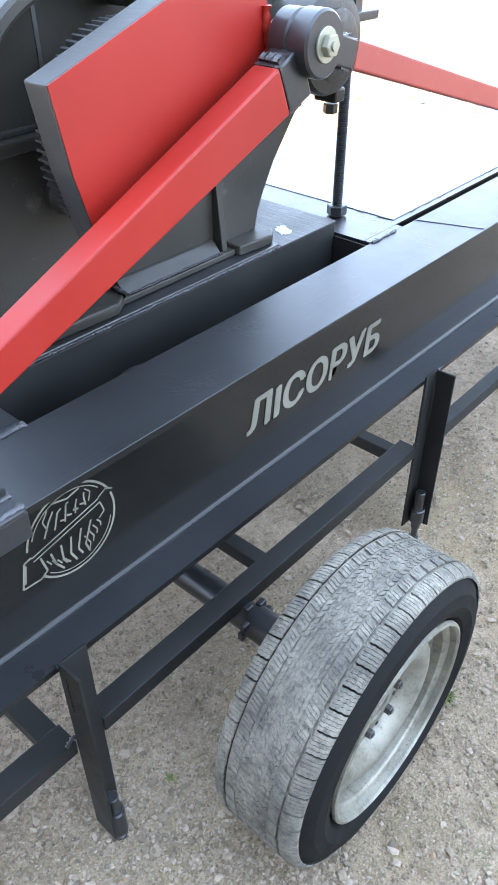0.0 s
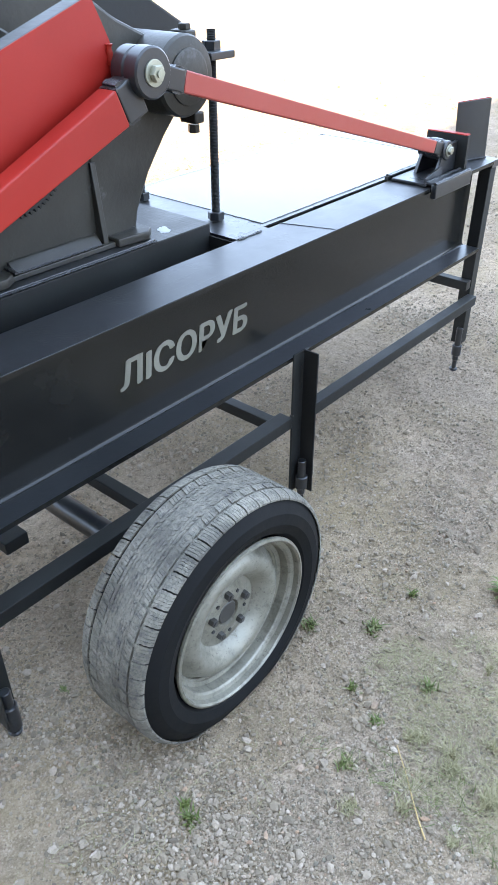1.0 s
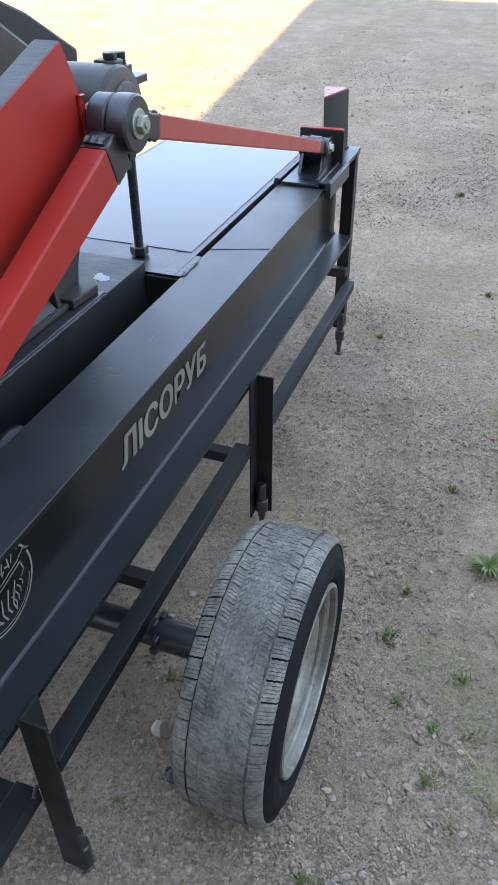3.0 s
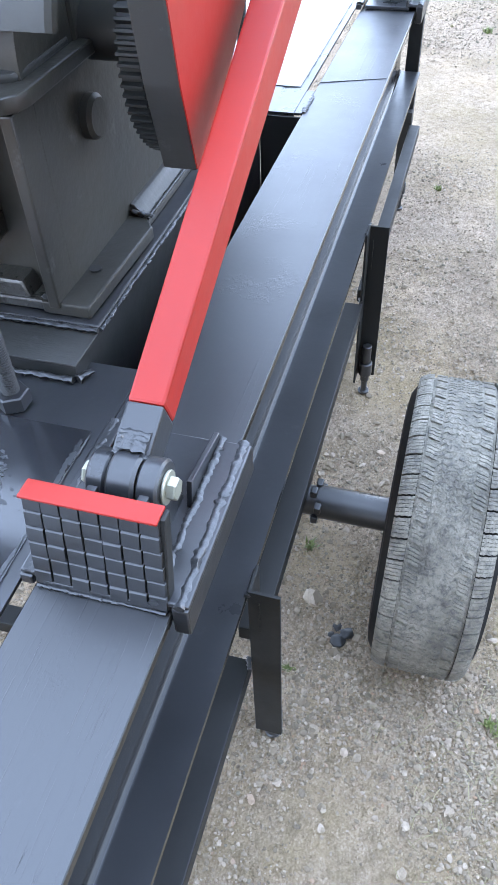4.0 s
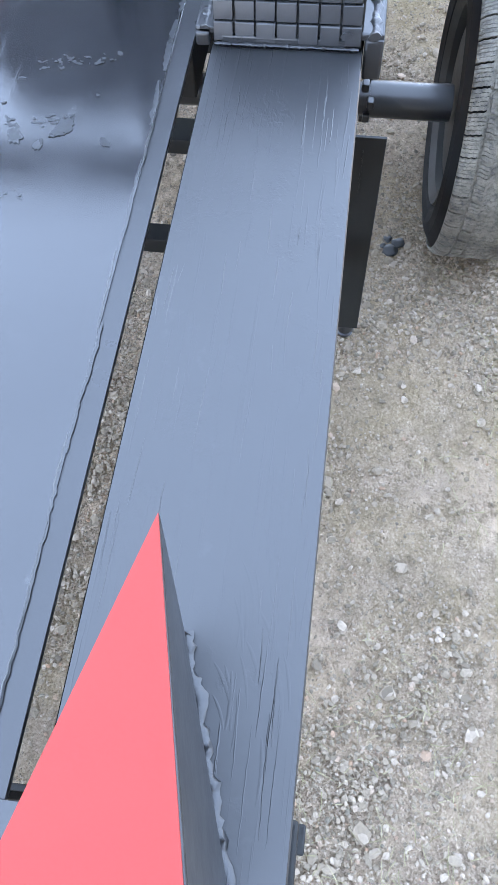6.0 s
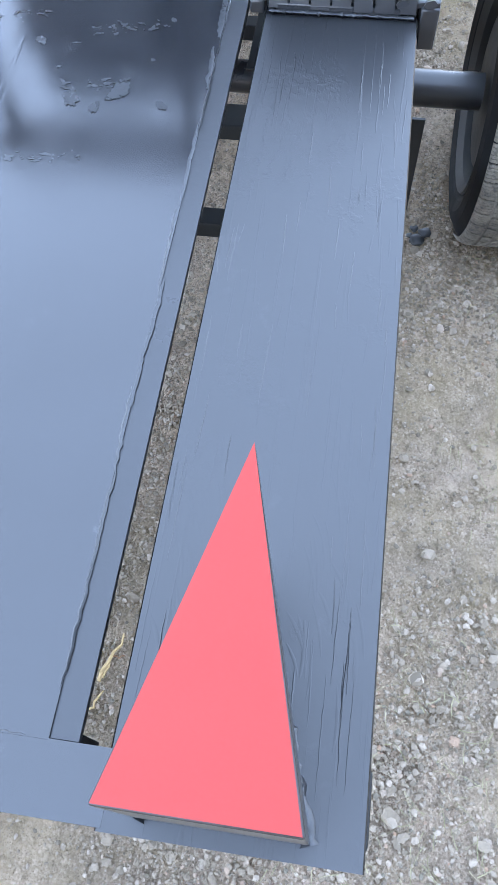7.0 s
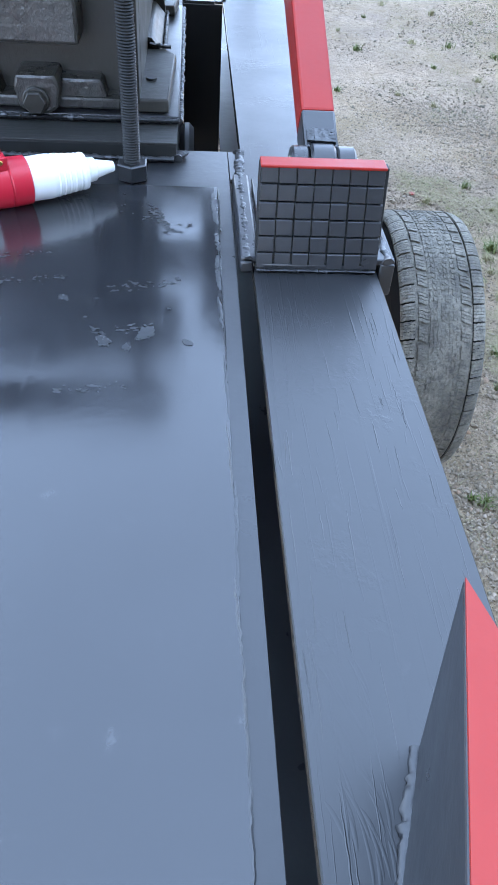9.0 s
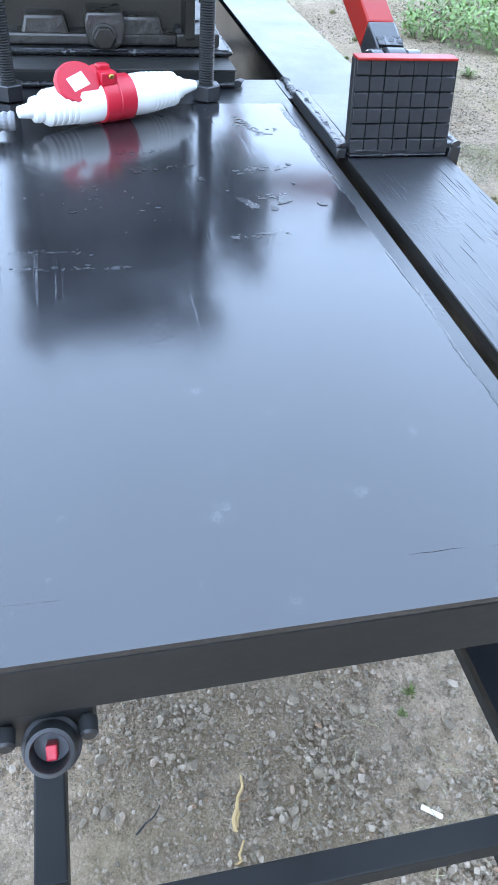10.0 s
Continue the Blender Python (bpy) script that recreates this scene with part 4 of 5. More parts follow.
box(bm, 1.392, 1.398, 0.001, 0.106, 0.506, H - 0.008, 0.001)
part("belly_plate", bm, BLACK_MATT, base, "black plate closing the gap below")
weld(base, (0.436, 0.104, 0.965), (0.436, 0.58, 0.965), 0.0075, 31)
weld(base, (0.44, 0.102, 0.964), (1.175, 0.102, 0.964), 0.005, 32)
weld(base, (0.350, 0.112, 0.934), (0.350, 0.58, 0.934), 0.007, 33)
weld(base, (0.352, 0.106, 0.935), (0.376, 0.092, 0.935), 0.008, 34)


def smudge(parent, x, y, z, r, seed, long=1.6, lie=None):
    """A flat fleck of dried paint with a ragged outline."""
    rnd = random.Random(seed)
    bm = bmesh.new()
    turn = rnd.uniform(0, 3.14) if lie is None else lie
    n = 30
    ring = []
    for i in range(n):
        a = 2 * math.pi * i / n
        k = r * (0.55 + 0.5 * abs(noise.noise((math.cos(a) * 1.7 + seed, math.sin(a) * 1.7, 0.3))) + rnd.uniform(0, 0.35))
        u, w = k * long * math.cos(a), k * math.sin(a)
        ring.append((x + u * math.cos(turn) - w * math.sin(turn), y + u * math.sin(turn) + w * math.cos(turn)))
    prism(bm, ring, z - 0.0004, z + 0.0006, "z")
    return part("paint_smudge", bm, HAZE, parent, "pale fleck of dried paint")


for i, (x, y, r) in enumerate(SPOTS):
    smudge(near, x, y, H + 0.0008, r, i)
for i, (x, y, r) in enumerate(((1.285, 0.20, 0.022),)):
    smudge(base, x - 0.020, y - 0.035, 0.959, r, 60 + i).data.materials[0] = PALE
bm = bmesh.new()
cyl(bm, (0.70, 0, 0.765), "y", 0.095, 0.078, 0.107, 40, 0.01)
pul = part("pulley", bm, BLACK_PL, base, "black pulley on the base wall")

bm = bmesh.new()
prism(bm, [(0.50, 0.971), (1.11, 0.971), (1.115, 1.05), (1.15, 1.115), (1.27, 1.235), (1.30, 1.30), (1.30, 1.44), (1.16, 1.50), (1.0, 1.60), (0.72, 1.62), (0.65, 1.585), (0.65, 1.29), (0.50, 1.29)], 0.17, 0.55, "y", 0.008)
gearbox = own(part("gearbox", bm, CAST, None, "black painted cast gearbox housing"))
for xa, xb in ((0.452, 0.736), (1.060, 1.190)):
    bm = bmesh.new()
    prism(bm, [(xa, 0.122), (xb - 0.03, 0.113), (xb, 0.135), (xb, 0.205), (xa, 0.205)], 0.971, 0.994, "z", 0.004)
    ft = part("mounting_foot", bm, CAST, gearbox)
    # black disc on the uncut foot, in place of the shade down a hole
    bm = bmesh.new()
    cyl(bm, (xa + 0.36 * (xb - xa) if xa < 1 else 1.150, 0.155 if xa < 1 else 0.172, 0), "z", 0.010, 0.990, 0.9975, 16)
    part("bolt_hole_shade", bm, BLACK_PL, ft)
# side flange, ribs and round casing
bm = bmesh.new()
box(bm, 0.60, 1.06, 0.135, 0.19, 0.971, 0.985, 0.003)
part("side_flange", bm, CAST, gearbox)
for xa in (1.026,):
    bm = bmesh.new()
    prism(bm, [(0.142, 0.985), (0.18, 0.985), (0.18, 1.19), (0.163, 1.19)], xa, xa + 0.016, "x", 0.002)
    part("rib", bm, CAST, gearbox)
# low cast sill along the foot of the case
bm = bmesh.new()
prism(bm, [(0.140, 0.985), (0.172, 0.985), (0.172, 1.012), (0.162, 1.010), (0.150, 0.996)], 0.745, 1.02, "x", 0.002)
part("sill", bm, CAST, gearbox)
weld(gearbox, (0.738, 0.124, 0.996), (0.740, 0.165, 1.000), 0.006, 72)
weld(gearbox, (0.742, 0.138, 0.988), (1.02, 0.138, 0.988), 0.0035, 73)
bm = bmesh.new()
cyl(bm, (BOSS[0], 0, BOSS[1]), "y", 0.034, 0.152, 0.18, 28, 0.006)
part("boss", bm, CAST, gearbox)
weld(gearbox, (0.46, 0.2, 0.998), (0.64, 0.2, 0.998), 0.006, 71)
bm = bmesh.new()
arc = []
for i in range(33):
    a = radians(55 + 108 * i / 32)
    arc.append([bm.verts.new((0.69 + r * math.cos(a), y, 1.312 + r * math.sin(a))) for r, y in ((0.198, 0.29), (0.198, 0.112), (0.205, 0.105), (0.218, 0.105), (0.224, 0.112), (0.224, 0.29))])
for p, q in zip(arc, arc[1:]):
    for k in range(6):
        bm.faces.new((p[k], p[(k + 1) % 6], q[(k + 1) % 6], q[k]))
bm.faces.new(arc[0])
bm.faces.new(arc[-1][::-1])
bmesh.ops.recalc_face_normals(bm, faces=bm.faces)
part("round_casing", bm, CAST, gearbox, "round cast casing round the gear")
bm = bmesh.new()
lathe(bm, [(0.06, 0.174), (0.17, 0.174), (0.196, 0.172), (0.196, 0.30), (0.05, 0.30)], (0.69, 0, 1.312), "y", 48)
part("casing_wall", bm, CAST, gearbox)
bm = bmesh.new()
box(bm, 0.448, 0.512, 0.1705, 0.190, 0.985, 1.284, 0.003)
part("side_wall", bm, CAST, gearbox)
bm = bmesh.new()
prism(bm, [(0.695, 0.150), (0.470, 0.150), (0.448, 0.155), (0.434, 0.168), (0.428, 0.190), (0.428, 0.54), (0.60, 0.54), (0.60, 0.30), (0.695, 0.30)], 1.290, 1.312, "z", 0.004)
flange = part("split_flange", bm, CAST, gearbox, "cast flange with a rounded corner")
bm = bmesh.new()
prism(bm, [(0.640, 0.172), (0.500, 0.172), (0.486, 0.180), (0.478, 0.200), (0.478, 0.29), (0.640, 0.29)], 1.310, 1.324, "z", 0.005)
part("flange_ledge", bm, EDGE, flange, "dusty grey ledge on the flange")
bm = bmesh.new()
hexagon(bm, (0.452, 0.250, 0), "z", 0.015, 1.311, 1.330)
part("hex_bolt", bm, CAST, flange)
# bearing column at the far end
bm = bmesh.new()
prism(bm, [(1.03, 0.972), (1.164, 0.972), (1.164, 0.996), (1.174, 1.035), (1.190, 1.068), (1.226, 1.130), (1.293, 1.213), (1.345, 1.265), (1.345, 1.30), (1.10, 1.42), (1.03, 1.30)], 0.165, 0.30, "y", 0.006)
part("bearing_column", bm, CAST, gearbox)
bm = bmesh.new()
lathe(bm, [(0.070, 0.055), (0.092, 0.060), (0.097, 0.070), (0.097, 0.30), (0.05, 0.30)], (1.283, 0, 1.368), "y", 44)
cap = part("bearing_cap", bm, CAST, gearbox, "black round bearing cap")
bm = bmesh.new()
lathe(bm, [(0.060, 0.048), (0.066, 0.050), (0.066, 0.06), (0.05, 0.06)], (1.283, 0, 1.368), "y", 40)
part("cap_ring", bm, CAST, cap)
for xx, zz in ((1.325, 1.468), (1.345, 1.275)):
    bm = bmesh.new()
    box(bm, xx - 0.018, xx + 0.018, 0.080, 0.14, zz - 0.030, zz, 0.005)
    hexagon(bm, (xx, 0.105, 0), "z", 0.016, zz - 0.055 if zz < 1.3 else zz, zz - 0.034 if zz < 1.3 else zz + 0.014)
    part("cap_bolt", bm, CAST, cap)
# front of the housing: a thick cast block over a recess, with bolted lugs
bm = bmesh.new()
box(bm, 0.430, 0.52, 0.262, 0.490, 1.078, 1.289, 0.006)
part("front_block", bm, CAST_ROUGH, gearbox, "rough cast front block")
bm = bmesh.new()
box(bm, 0.458, 0.52, 0.203, 0.55, 0.971, 0.991, 0.005)
part("front_flange", bm, CAST_ROUGH, gearbox)
bm = bmesh.new()
prism(bm, [(0.300, 1.012), (0.306, 0.980), (0.322, 0.970), (0.354, 0.970), (0.370, 0.980), (0.376, 1.012), (0.370, 1.032), (0.306, 1.032)], 0.432, 0.52, "x", 0.005)
lug = part("bolt_lug", bm, CAST_ROUGH, gearbox)
for yy, zz, rr in ((0.341, 0.993, 0.019),):
    bm = bmesh.new()
    cyl(bm, (0, yy, zz), "x", rr * 1.15, 0.424, 0.433, 28, 0.002)
    hexagon(bm, (0, yy, zz), "x", rr, 0.412, 0.426)
    part("hex_bolt", bm, CAST, lug)
for yy in (0.27, 0.445):
    bm = bmesh.new()
    prism(bm, [(yy - 0.045, 0.985), (yy + 0.045, 0.985), (yy + 0.035, 1.020), (yy - 0.035, 1.020)], 0.462, 0.53, "x", 0.006)
    part("cast_knuckle", bm, CAST_ROUGH, gearbox)
# cover behind the case
bm = bmesh.new()
prism(bm, [(0.60, 1.25), (0.56, 1.50), (0.70, 1.64), (1.00, 1.67), (1.29, 1.60), (1.46, 1.535), (1.67, 1.425), (1.66, 1.36), (1.40, 1.25)], 0.40, 0.57, "y", 0.008)
own(part("belt_cover", bm, BLACK_MATT, None, "black sloping sheet cover"))


def tie_rod(x, y, z1):
    bm = bmesh.new()
    n = 130
    prof = []
    for i in range(n):
        z = H + (z1 - H) * i / n
        prof += [(0.0118, z), (0.0135, z + (z1 - H) / n * 0.5)]
    lathe(bm, prof, (x, y, 0), "z", 14)
    ob = own(part("threaded_rod", bm, BLACK_MATT, None, "dark threaded tie rod with nuts", 60))
    for z in (H + 0.001, z1 - 0.055):
        bm = bmesh.new()
        hexagon(bm, (x, y, 0), "z", 0.026, z, z + 0.026)
        part("nut", bm, BLACK, ob)
    return ob


ZB = 1.382
for x, xa, xb in ((0.283, 0.236, 0.332), (1.500, 1.448, 1.545)):
    for y in (0.176, 0.512):
        tie_rod(x, y, 1.455)
    bm = bmesh.new()
    box(bm, xa, xb, 0.128, 0.556, ZB, ZB + 0.020, 0.003)
    own(part("clamp_bar", bm, BLACK, None, "flat black clamp bar across two tie rods"))


# ---- power plug lying on the table, socket under its edge ----
def plug():
    """Two coupled industrial plug halves with a hinged red lid; axis from one cable end to the other."""
    d = Vector((0.424, -0.906, 0)).normalized()
    a = Vector((0.110, 0.490, H + 0.0350)) + d * 0.041
    m = Matrix.Translation(a) @ d.to_track_quat("X", "Z").to_matrix().to_4x4() @ Matrix.Diagonal((0.93, 0.755, 0.755, 1))
    L = 0.258
    top = new("power_plug")
    top.matrix_world = m
    tagged(top, "white and red industrial plug coupled with its socket", "plug")

    def turned(name, prof, mat, label="", seg=32):
        bm = bmesh.new()
        lathe(bm, prof, (0, 0, 0), "x", seg)
        ob = part(name, bm, mat, top, label)
        return ob
    ribs = []
    x = -0.022
    prof = [(0.011, -0.045), (0.015, -0.024), (0.024, -0.020), (0.026, -0.012), (0.024, -0.006), (0.031, -0.002)]
    for k in range(5):
        x = 0.004 + 0.010 * k
        prof += [(0.0355 + 0.0008 * k, x), (0.0345 + 0.0008 * k, x + 0.005), (0.0345 + 0.0008 * k, x + 0.006), (0.0358 + 0.0008 * k, x + 0.0075)]
    prof += [(0.041, 0.060), (0.041, 0.100)]
    turned("socket_body", prof, WHITE_PL, "white ribbed plastic body")
    turned("collar", [(0.040, 0.098), (0.045, 0.100), (0.046, 0.124), (0.044, 0.126), (0.046, 0.128), (0.045, 0.156), (0.041, 0.158)], RED_PL, "red plastic coupling collar")
    prof = [(0.041, 0.155), (0.042, 0.190)]
    for k in range(5):
        x = 0.194 + 0.009 * k
        prof += [(0.0410 - 0.0012 * k, x), (0.0398 - 0.0012 * k, x + 0.0045), (0.0410 - 0.0012 * k, x + 0.0065)]
    prof += [(0.034, 0.240), (0.036, 0.244), (0.034, 0.250), (0.024, 0.254), (0.022, 0.266), (0.018, 0.268), (0.010, L + 0.040)]
    turned("plug_body", prof, WHITE_PL, "white ribbed plastic body")
    # lid, standing open and leaning towards the table's end
    bm = bmesh.new()
    cyl(bm, (0, 0, 0), "z", 0.040, -0.005, 0.006, 36, 0.003)
    box(bm, -0.046, -0.020, -0.016, 0.016, -0.006, 0.004, 0.003)
    lid = part("lid", bm, RED_PL, top, "round red hinged lid")
    lid.matrix_basis = Matrix.Translation((0.058, -0.012, 0.044)) @ Matrix.Rotation(radians(58), 4, "X") @ Matrix.Rotation(radians(200), 4, "Z")
    bm = bmesh.new()
    box(bm, -0.016, 0.016, -0.014, 0.014, 0.006, 0.0068, 0.0)
    st = part("sticker", bm, WHITE_PL, lid, "small white paper sticker")
    bm = bmesh.new()
    box(bm, 0.096, 0.126, -0.030, 0.004, 0.034, 0.060, 0.004)
    box(bm, 0.100, 0.122, -0.010, 0.012, 0.054, 0.070, 0.004)
    hinge = part("hinge", bm, RED_PL, top, "red hinge block")
    bm = bmesh.new()
    cyl(bm, (0.113, -0.030, 0.052), "y", 0.005, -0.004, 0.004, 16, 0.001)
    part("screw", bm, BRASS, hinge, "small brass screw")
    return top


plug()
# ribbed grey cable sleeve from the plug along the table
bm = bmesh.new()
pts = [Vector((0.106, 0.497 + 0.010 * i, H + 0.024 - 0.0007 * i)) + Vector((0.0006 * i * i * 0.1, 0, 0)) for i in range(14)]
pts = [p for p in pts if p.y < 0.63]
rings = []
for i, p in enumerate(pts):
    for k, r in ((0.0, 0.0125), (0.5, 0.0145)):
        c = p + Vector((0, 0.010 * k, 0))
        rings.append([bm.verts.new(c + Vector((math.cos(2 * math.pi * j / 16) * r, 0, math.sin(2 * math.pi * j / 16) * r))) for j in range(16)])
for a, b in zip(rings, rings[1:]):
    for j in range(16):
        bm.faces.new((a[j], a[(j + 1) % 16], b[(j + 1) % 16], b[j]))
bm.faces.new(rings[0])
bm.faces.new(rings[-1][::-1])
bmesh.ops.recalc_face_normals(bm, faces=bm.faces)
tagged(part("cable_sleeve", bm, GREY_PL), "ribbed grey cable sleeve lying on the table", "cable")


def inlet():
    """The power inlet fixed under the table's end."""
    bm = bmesh.new()
    box(bm, -0.812, -0.775, 0.438, 0.530, 0.808, 0.868, 0.004)
    ob = own(part("power_inlet", bm, BLACK_PL, None, "black power inlet box with a red insert"))
    turn = Matrix.Translation((-0.820, 0.470, 0.826)) @ Matrix.Rotation(radians(48), 4, "Y") @ Matrix.Scale(0.74, 4)
    bm = bmesh.new()
    lathe(bm, [(0.019, -0.040), (0.023, -0.039), (0.024, -0.034), (0.025, -0.014), (0.029, -0.012), (0.029, 0.004), (0.024, 0.010), (0.018, 0.010), (0.018, -0.038)], (0, 0, 0), "x", 32, True)
    bmesh.ops.transform(bm, matrix=turn, verts=list(bm.verts))
    cup = part("cup", bm, BLACK_PL, ob)
    bm = bmesh.new()
    cyl(bm, (0, 0, 0), "x", 0.0175, -0.006, 0.008, 28)
    bmesh.ops.transform(bm, matrix=turn, verts=list(bm.verts))
    part("cup_floor", bm, GREY_PL, cup)
    bm = bmesh.new()
    box(bm, -0.028, -0.005, -0.006, 0.005, -0.011, 0.004, 0.002)
    bmesh.ops.transform(bm, matrix=turn, verts=list(bm.verts))
    part("insert", bm, RED_PL, cup, "red plastic insert")
    for dy in (-0.036, 0.036):
        bm = bmesh.new()
        cyl(bm, (-0.815, 0.472 + dy * 0.8, 0.842), "x", 0.007, -0.014, 0.002, 16, 0.002)
        part("screw", bm, BLACK_PL, ob)
    return ob


inlet()

# ---- gravel, litter and plants ----
def gravel(name, count, area, lo, hi, seed, clump, mat=None, label="loose grey and beige gravel stones on dirt"):
    rnd = random.Random(seed)
    ico = bmesh.new()
    bmesh.ops.create_icosphere(ico, subdivisions=1, radius=1.0)
    shapes = []
    for k in range(10):
        vs = [v.co * rnd.uniform(0.72, 1.15) for v in ico.verts]
        shapes.append((vs, [[v.index for v in f.verts] for f in ico.faces]))
    verts, faces = [], []
    n = 0
    x0, x1, y0, y1 = area
    while n < count:
        x, y = rnd.uniform(x0, x1), rnd.uniform(y0, y1)
        d = noise.noise((x * 1.1, y * 1.1, 3.0)) + 0.5 * noise.noise((x * 3.7, y * 3.7, 9.0))
        if rnd.random() > 0.35 + clump * d:
            continue
        n += 1
        s = lo + (hi - lo) * rnd.random() ** 3.2
        m = Matrix.Translation((x, y, s * rnd.uniform(-0.16, 0.16))) @ Euler((rnd.uniform(0, 0.6), rnd.uniform(0, 0.6), rnd.uniform(0, 6.28))).to_matrix().to_4x4() @ Matrix.Diagonal((s, s * rnd.uniform(0.6, 0.95), s * rnd.uniform(0.35, 0.65), 1))
        vs, fs = shapes[n % 10]
        o = len(verts)
        verts += [tuple(m @ v) for v in vs]
        faces += [tuple(o + i for i in f) for f in fs]
    ico.free()
    me = bpy.data.meshes.new(name)
    me.from_pydata(verts, [], faces)
    me.materials.append(mat or STONE)
    return tagged(new(name, me), label, "gravel" if mat is None else "soil", kind="stuff")


gravel("gravel", 46000, (-0.95, 2.1, -1.45, 0.62), 0.0014, 0.0058, 3, 0.6)
gravel("gravel", 12000, (-1.2, 3.2, -1.9, 0.75), 0.0030, 0.0095, 6, 0.9)
gravel("gravel", 5000, (-1.2, 3.2, -1.8, 0.8), 0.004, 0.015, 4, 1.2)
gravel("gravel", 16000, (-0.95, 0.75, -0.95, 0.7), 0.0024, 0.0075, 8, 0.8)
gravel("gravel", 3600, (-0.95, 1.5, -0.95, 0.62), 0.004, 0.015, 22, 0.7)
gravel("gravel", 6500, (-0.95, 0.55, -0.95, 0.1), 0.003, 0.009, 23, 0.4)
gravel("gravel", 30000, (0.9, 3.4, -1.9, 0.3), 0.0014, 0.0048, 21, 0.9)
gravel("gravel", 36000, (2.1, 7.0, -2.6, 1.6), 0.0025, 0.0085, 5, 0.8)
gravel("soil_crumbs", 5000, (0.9, 4.5, -2.2, 1.0), 0.002, 0.009, 41, 1.3, SOIL, "dark crumbs of soil and litter on dirt")
gravel("soil_crumbs", 6000, (3.0, 9.5, -3.5, 3.5), 0.004, 0.014, 42, 1.3, SOIL, "dark crumbs of soil and litter on dirt")
gravel("soil_crumbs", 3500, (-0.9, 1.2, -1.2, 0.6), 0.002, 0.007, 43, 1.3, SOIL, "dark crumbs of soil and litter on dirt")
gravel("gravel", 9000, (3.5, 13.0, -4.0, 7.0), 0.005, 0.014, 12, 0.9)


def stone(x, y, s, seed):
    rnd = random.Random(seed)
    bm = bmesh.new()
    bmesh.ops.create_icosphere(bm, subdivisions=2, radius=1.0)
    for v in bm.verts:
        v.co *= 0.85 + 0.35 * noise.noise(v.co * 1.3 + Vector((seed * 3.1, 0, 0)))
        v.co = Vector((v.co.x * s, v.co.y * s * 0.8, v.co.z * s * 0.6))
    ob = part("stone", bm, STONE, None, "", 25)
    ob.matrix_basis = Matrix.Translation((x, y, s * 0.2)) @ Euler((0, 0, rnd.uniform(0, 6))).to_matrix().to_4x4()
    return tagged(ob, "pale angular stone on the dirt", "stone", "stones on the ground")


for i, (x, y, s) in enumerate(((-0.523, -0.343, 0.018), (-0.761, -0.307, 0.021), (-0.577, -0.496, 0.018), (-0.275, -0.357, 0.017), (-0.064, -0.298, 0.013), (-0.407, -0.247, 0.013), (-0.232, -0.213, 0.013), (-0.159, -0.412, 0.012), (-0.783, -0.467, 0.014), (-0.36, -0.427, 0.011), (-0.43, -0.30, 0.010), (0.22, -0.60, 0.015), (0.08, -0.52, 0.014), (0.32, -0.29, 0.015), (0.12, -0.35, 0.011), (-0.60, 0.16, 0.012), (-0.383, 0.086, 0.016), (-0.101, -0.195, 0.016), (-0.001, -0.571, 0.012), (0.16, -0.343, 0.012), (0.185, -0.24, 0.012), (0.655, -0.215, 0.034), (-0.48, 0.30, 0.012), (-0.55, 0.44, 0.014))):
    stone(x, y, s, i)


def tuft(x, y, n, h, seed, mat=LEAF, name="grass_tuft", label="small green grass tuft in the dirt", wide=0.0035):
    rnd = random.Random(seed)
    bm = bmesh.new()
    for i in range(n):
        a = rnd.uniform(0, 6.28)
        r = abs(rnd.gauss(0, 0.35)) * h
        bx, by = x + math.cos(a) * r * 0.9, y + math.sin(a) * r * 0.9
        d = rnd.uniform(0, 6.28)
        L, lean = h * rnd.uniform(0.4, 1.1), rnd.uniform(0.3, 1.0)
        w = wide * rnd.uniform(0.6, 1.3)
        last = None
        for k in range(4):
            t = k / 3
            p = Vector((bx + math.cos(d) * lean * L * t * t, by + math.sin(d) * lean * L * t * t, L * (t - 0.35 * lean * t * t) - 0.002))
            s = Vector((-math.sin(d), math.cos(d), 0)) * w * (1 - t) ** 0.7
            cur = (bm.verts.new(p - s), bm.verts.new(p + s))
            if last:
                bm.faces.new((last[0], last[1], cur[1], cur[0]))
            last = cur
    return tagged(part(name, bm, mat, None, "", 0), label, "grass", "grass tufts")


rnd = random.Random(11)
for i, (x, y, n, h) in enumerate(((1.35, -0.73, 40, 0.030), (1.162, -0.711, 70, 0.040), (1.055, -0.568, 40, 0.040), (1.079, -0.934, 34, 0.040), (0.95, -0.779, 26, 0.030), (0.904, -0.885, 26, 0.028), (0.751, -0.89, 50, 0.036), (0.413, -0.702, 46, 0.036), (1.899, -0.80, 40, 0.03), (0.56, -0.43, 24, 0.022), (2.95, -0.30, 50, 0.03), (3.6, -0.75, 60, 0.035), (4.4, -1.0, 70, 0.05), (5.2, -0.4, 70, 0.05), (0.45, -0.2, 24, 0.018), (-0.45, -0.12, 26, 0.016), (1.084, -1.274, 160, 0.075), (1.20, -1.33, 120, 0.07), (0.98, -1.33, 110, 0.06), (-0.409, -0.151, 40, 0.020), (0.815, -0.173, 50, 0.028), (0.432, -0.668, 40, 0.030), (1.782, -1.124, 90, 0.05), (3.154, -1.647, 90, 0.06), (2.7, -1.5, 70, 0.05), (3.5, -1.9, 120, 0.08))):
    tuft(x, y, n, h, 50 + i)
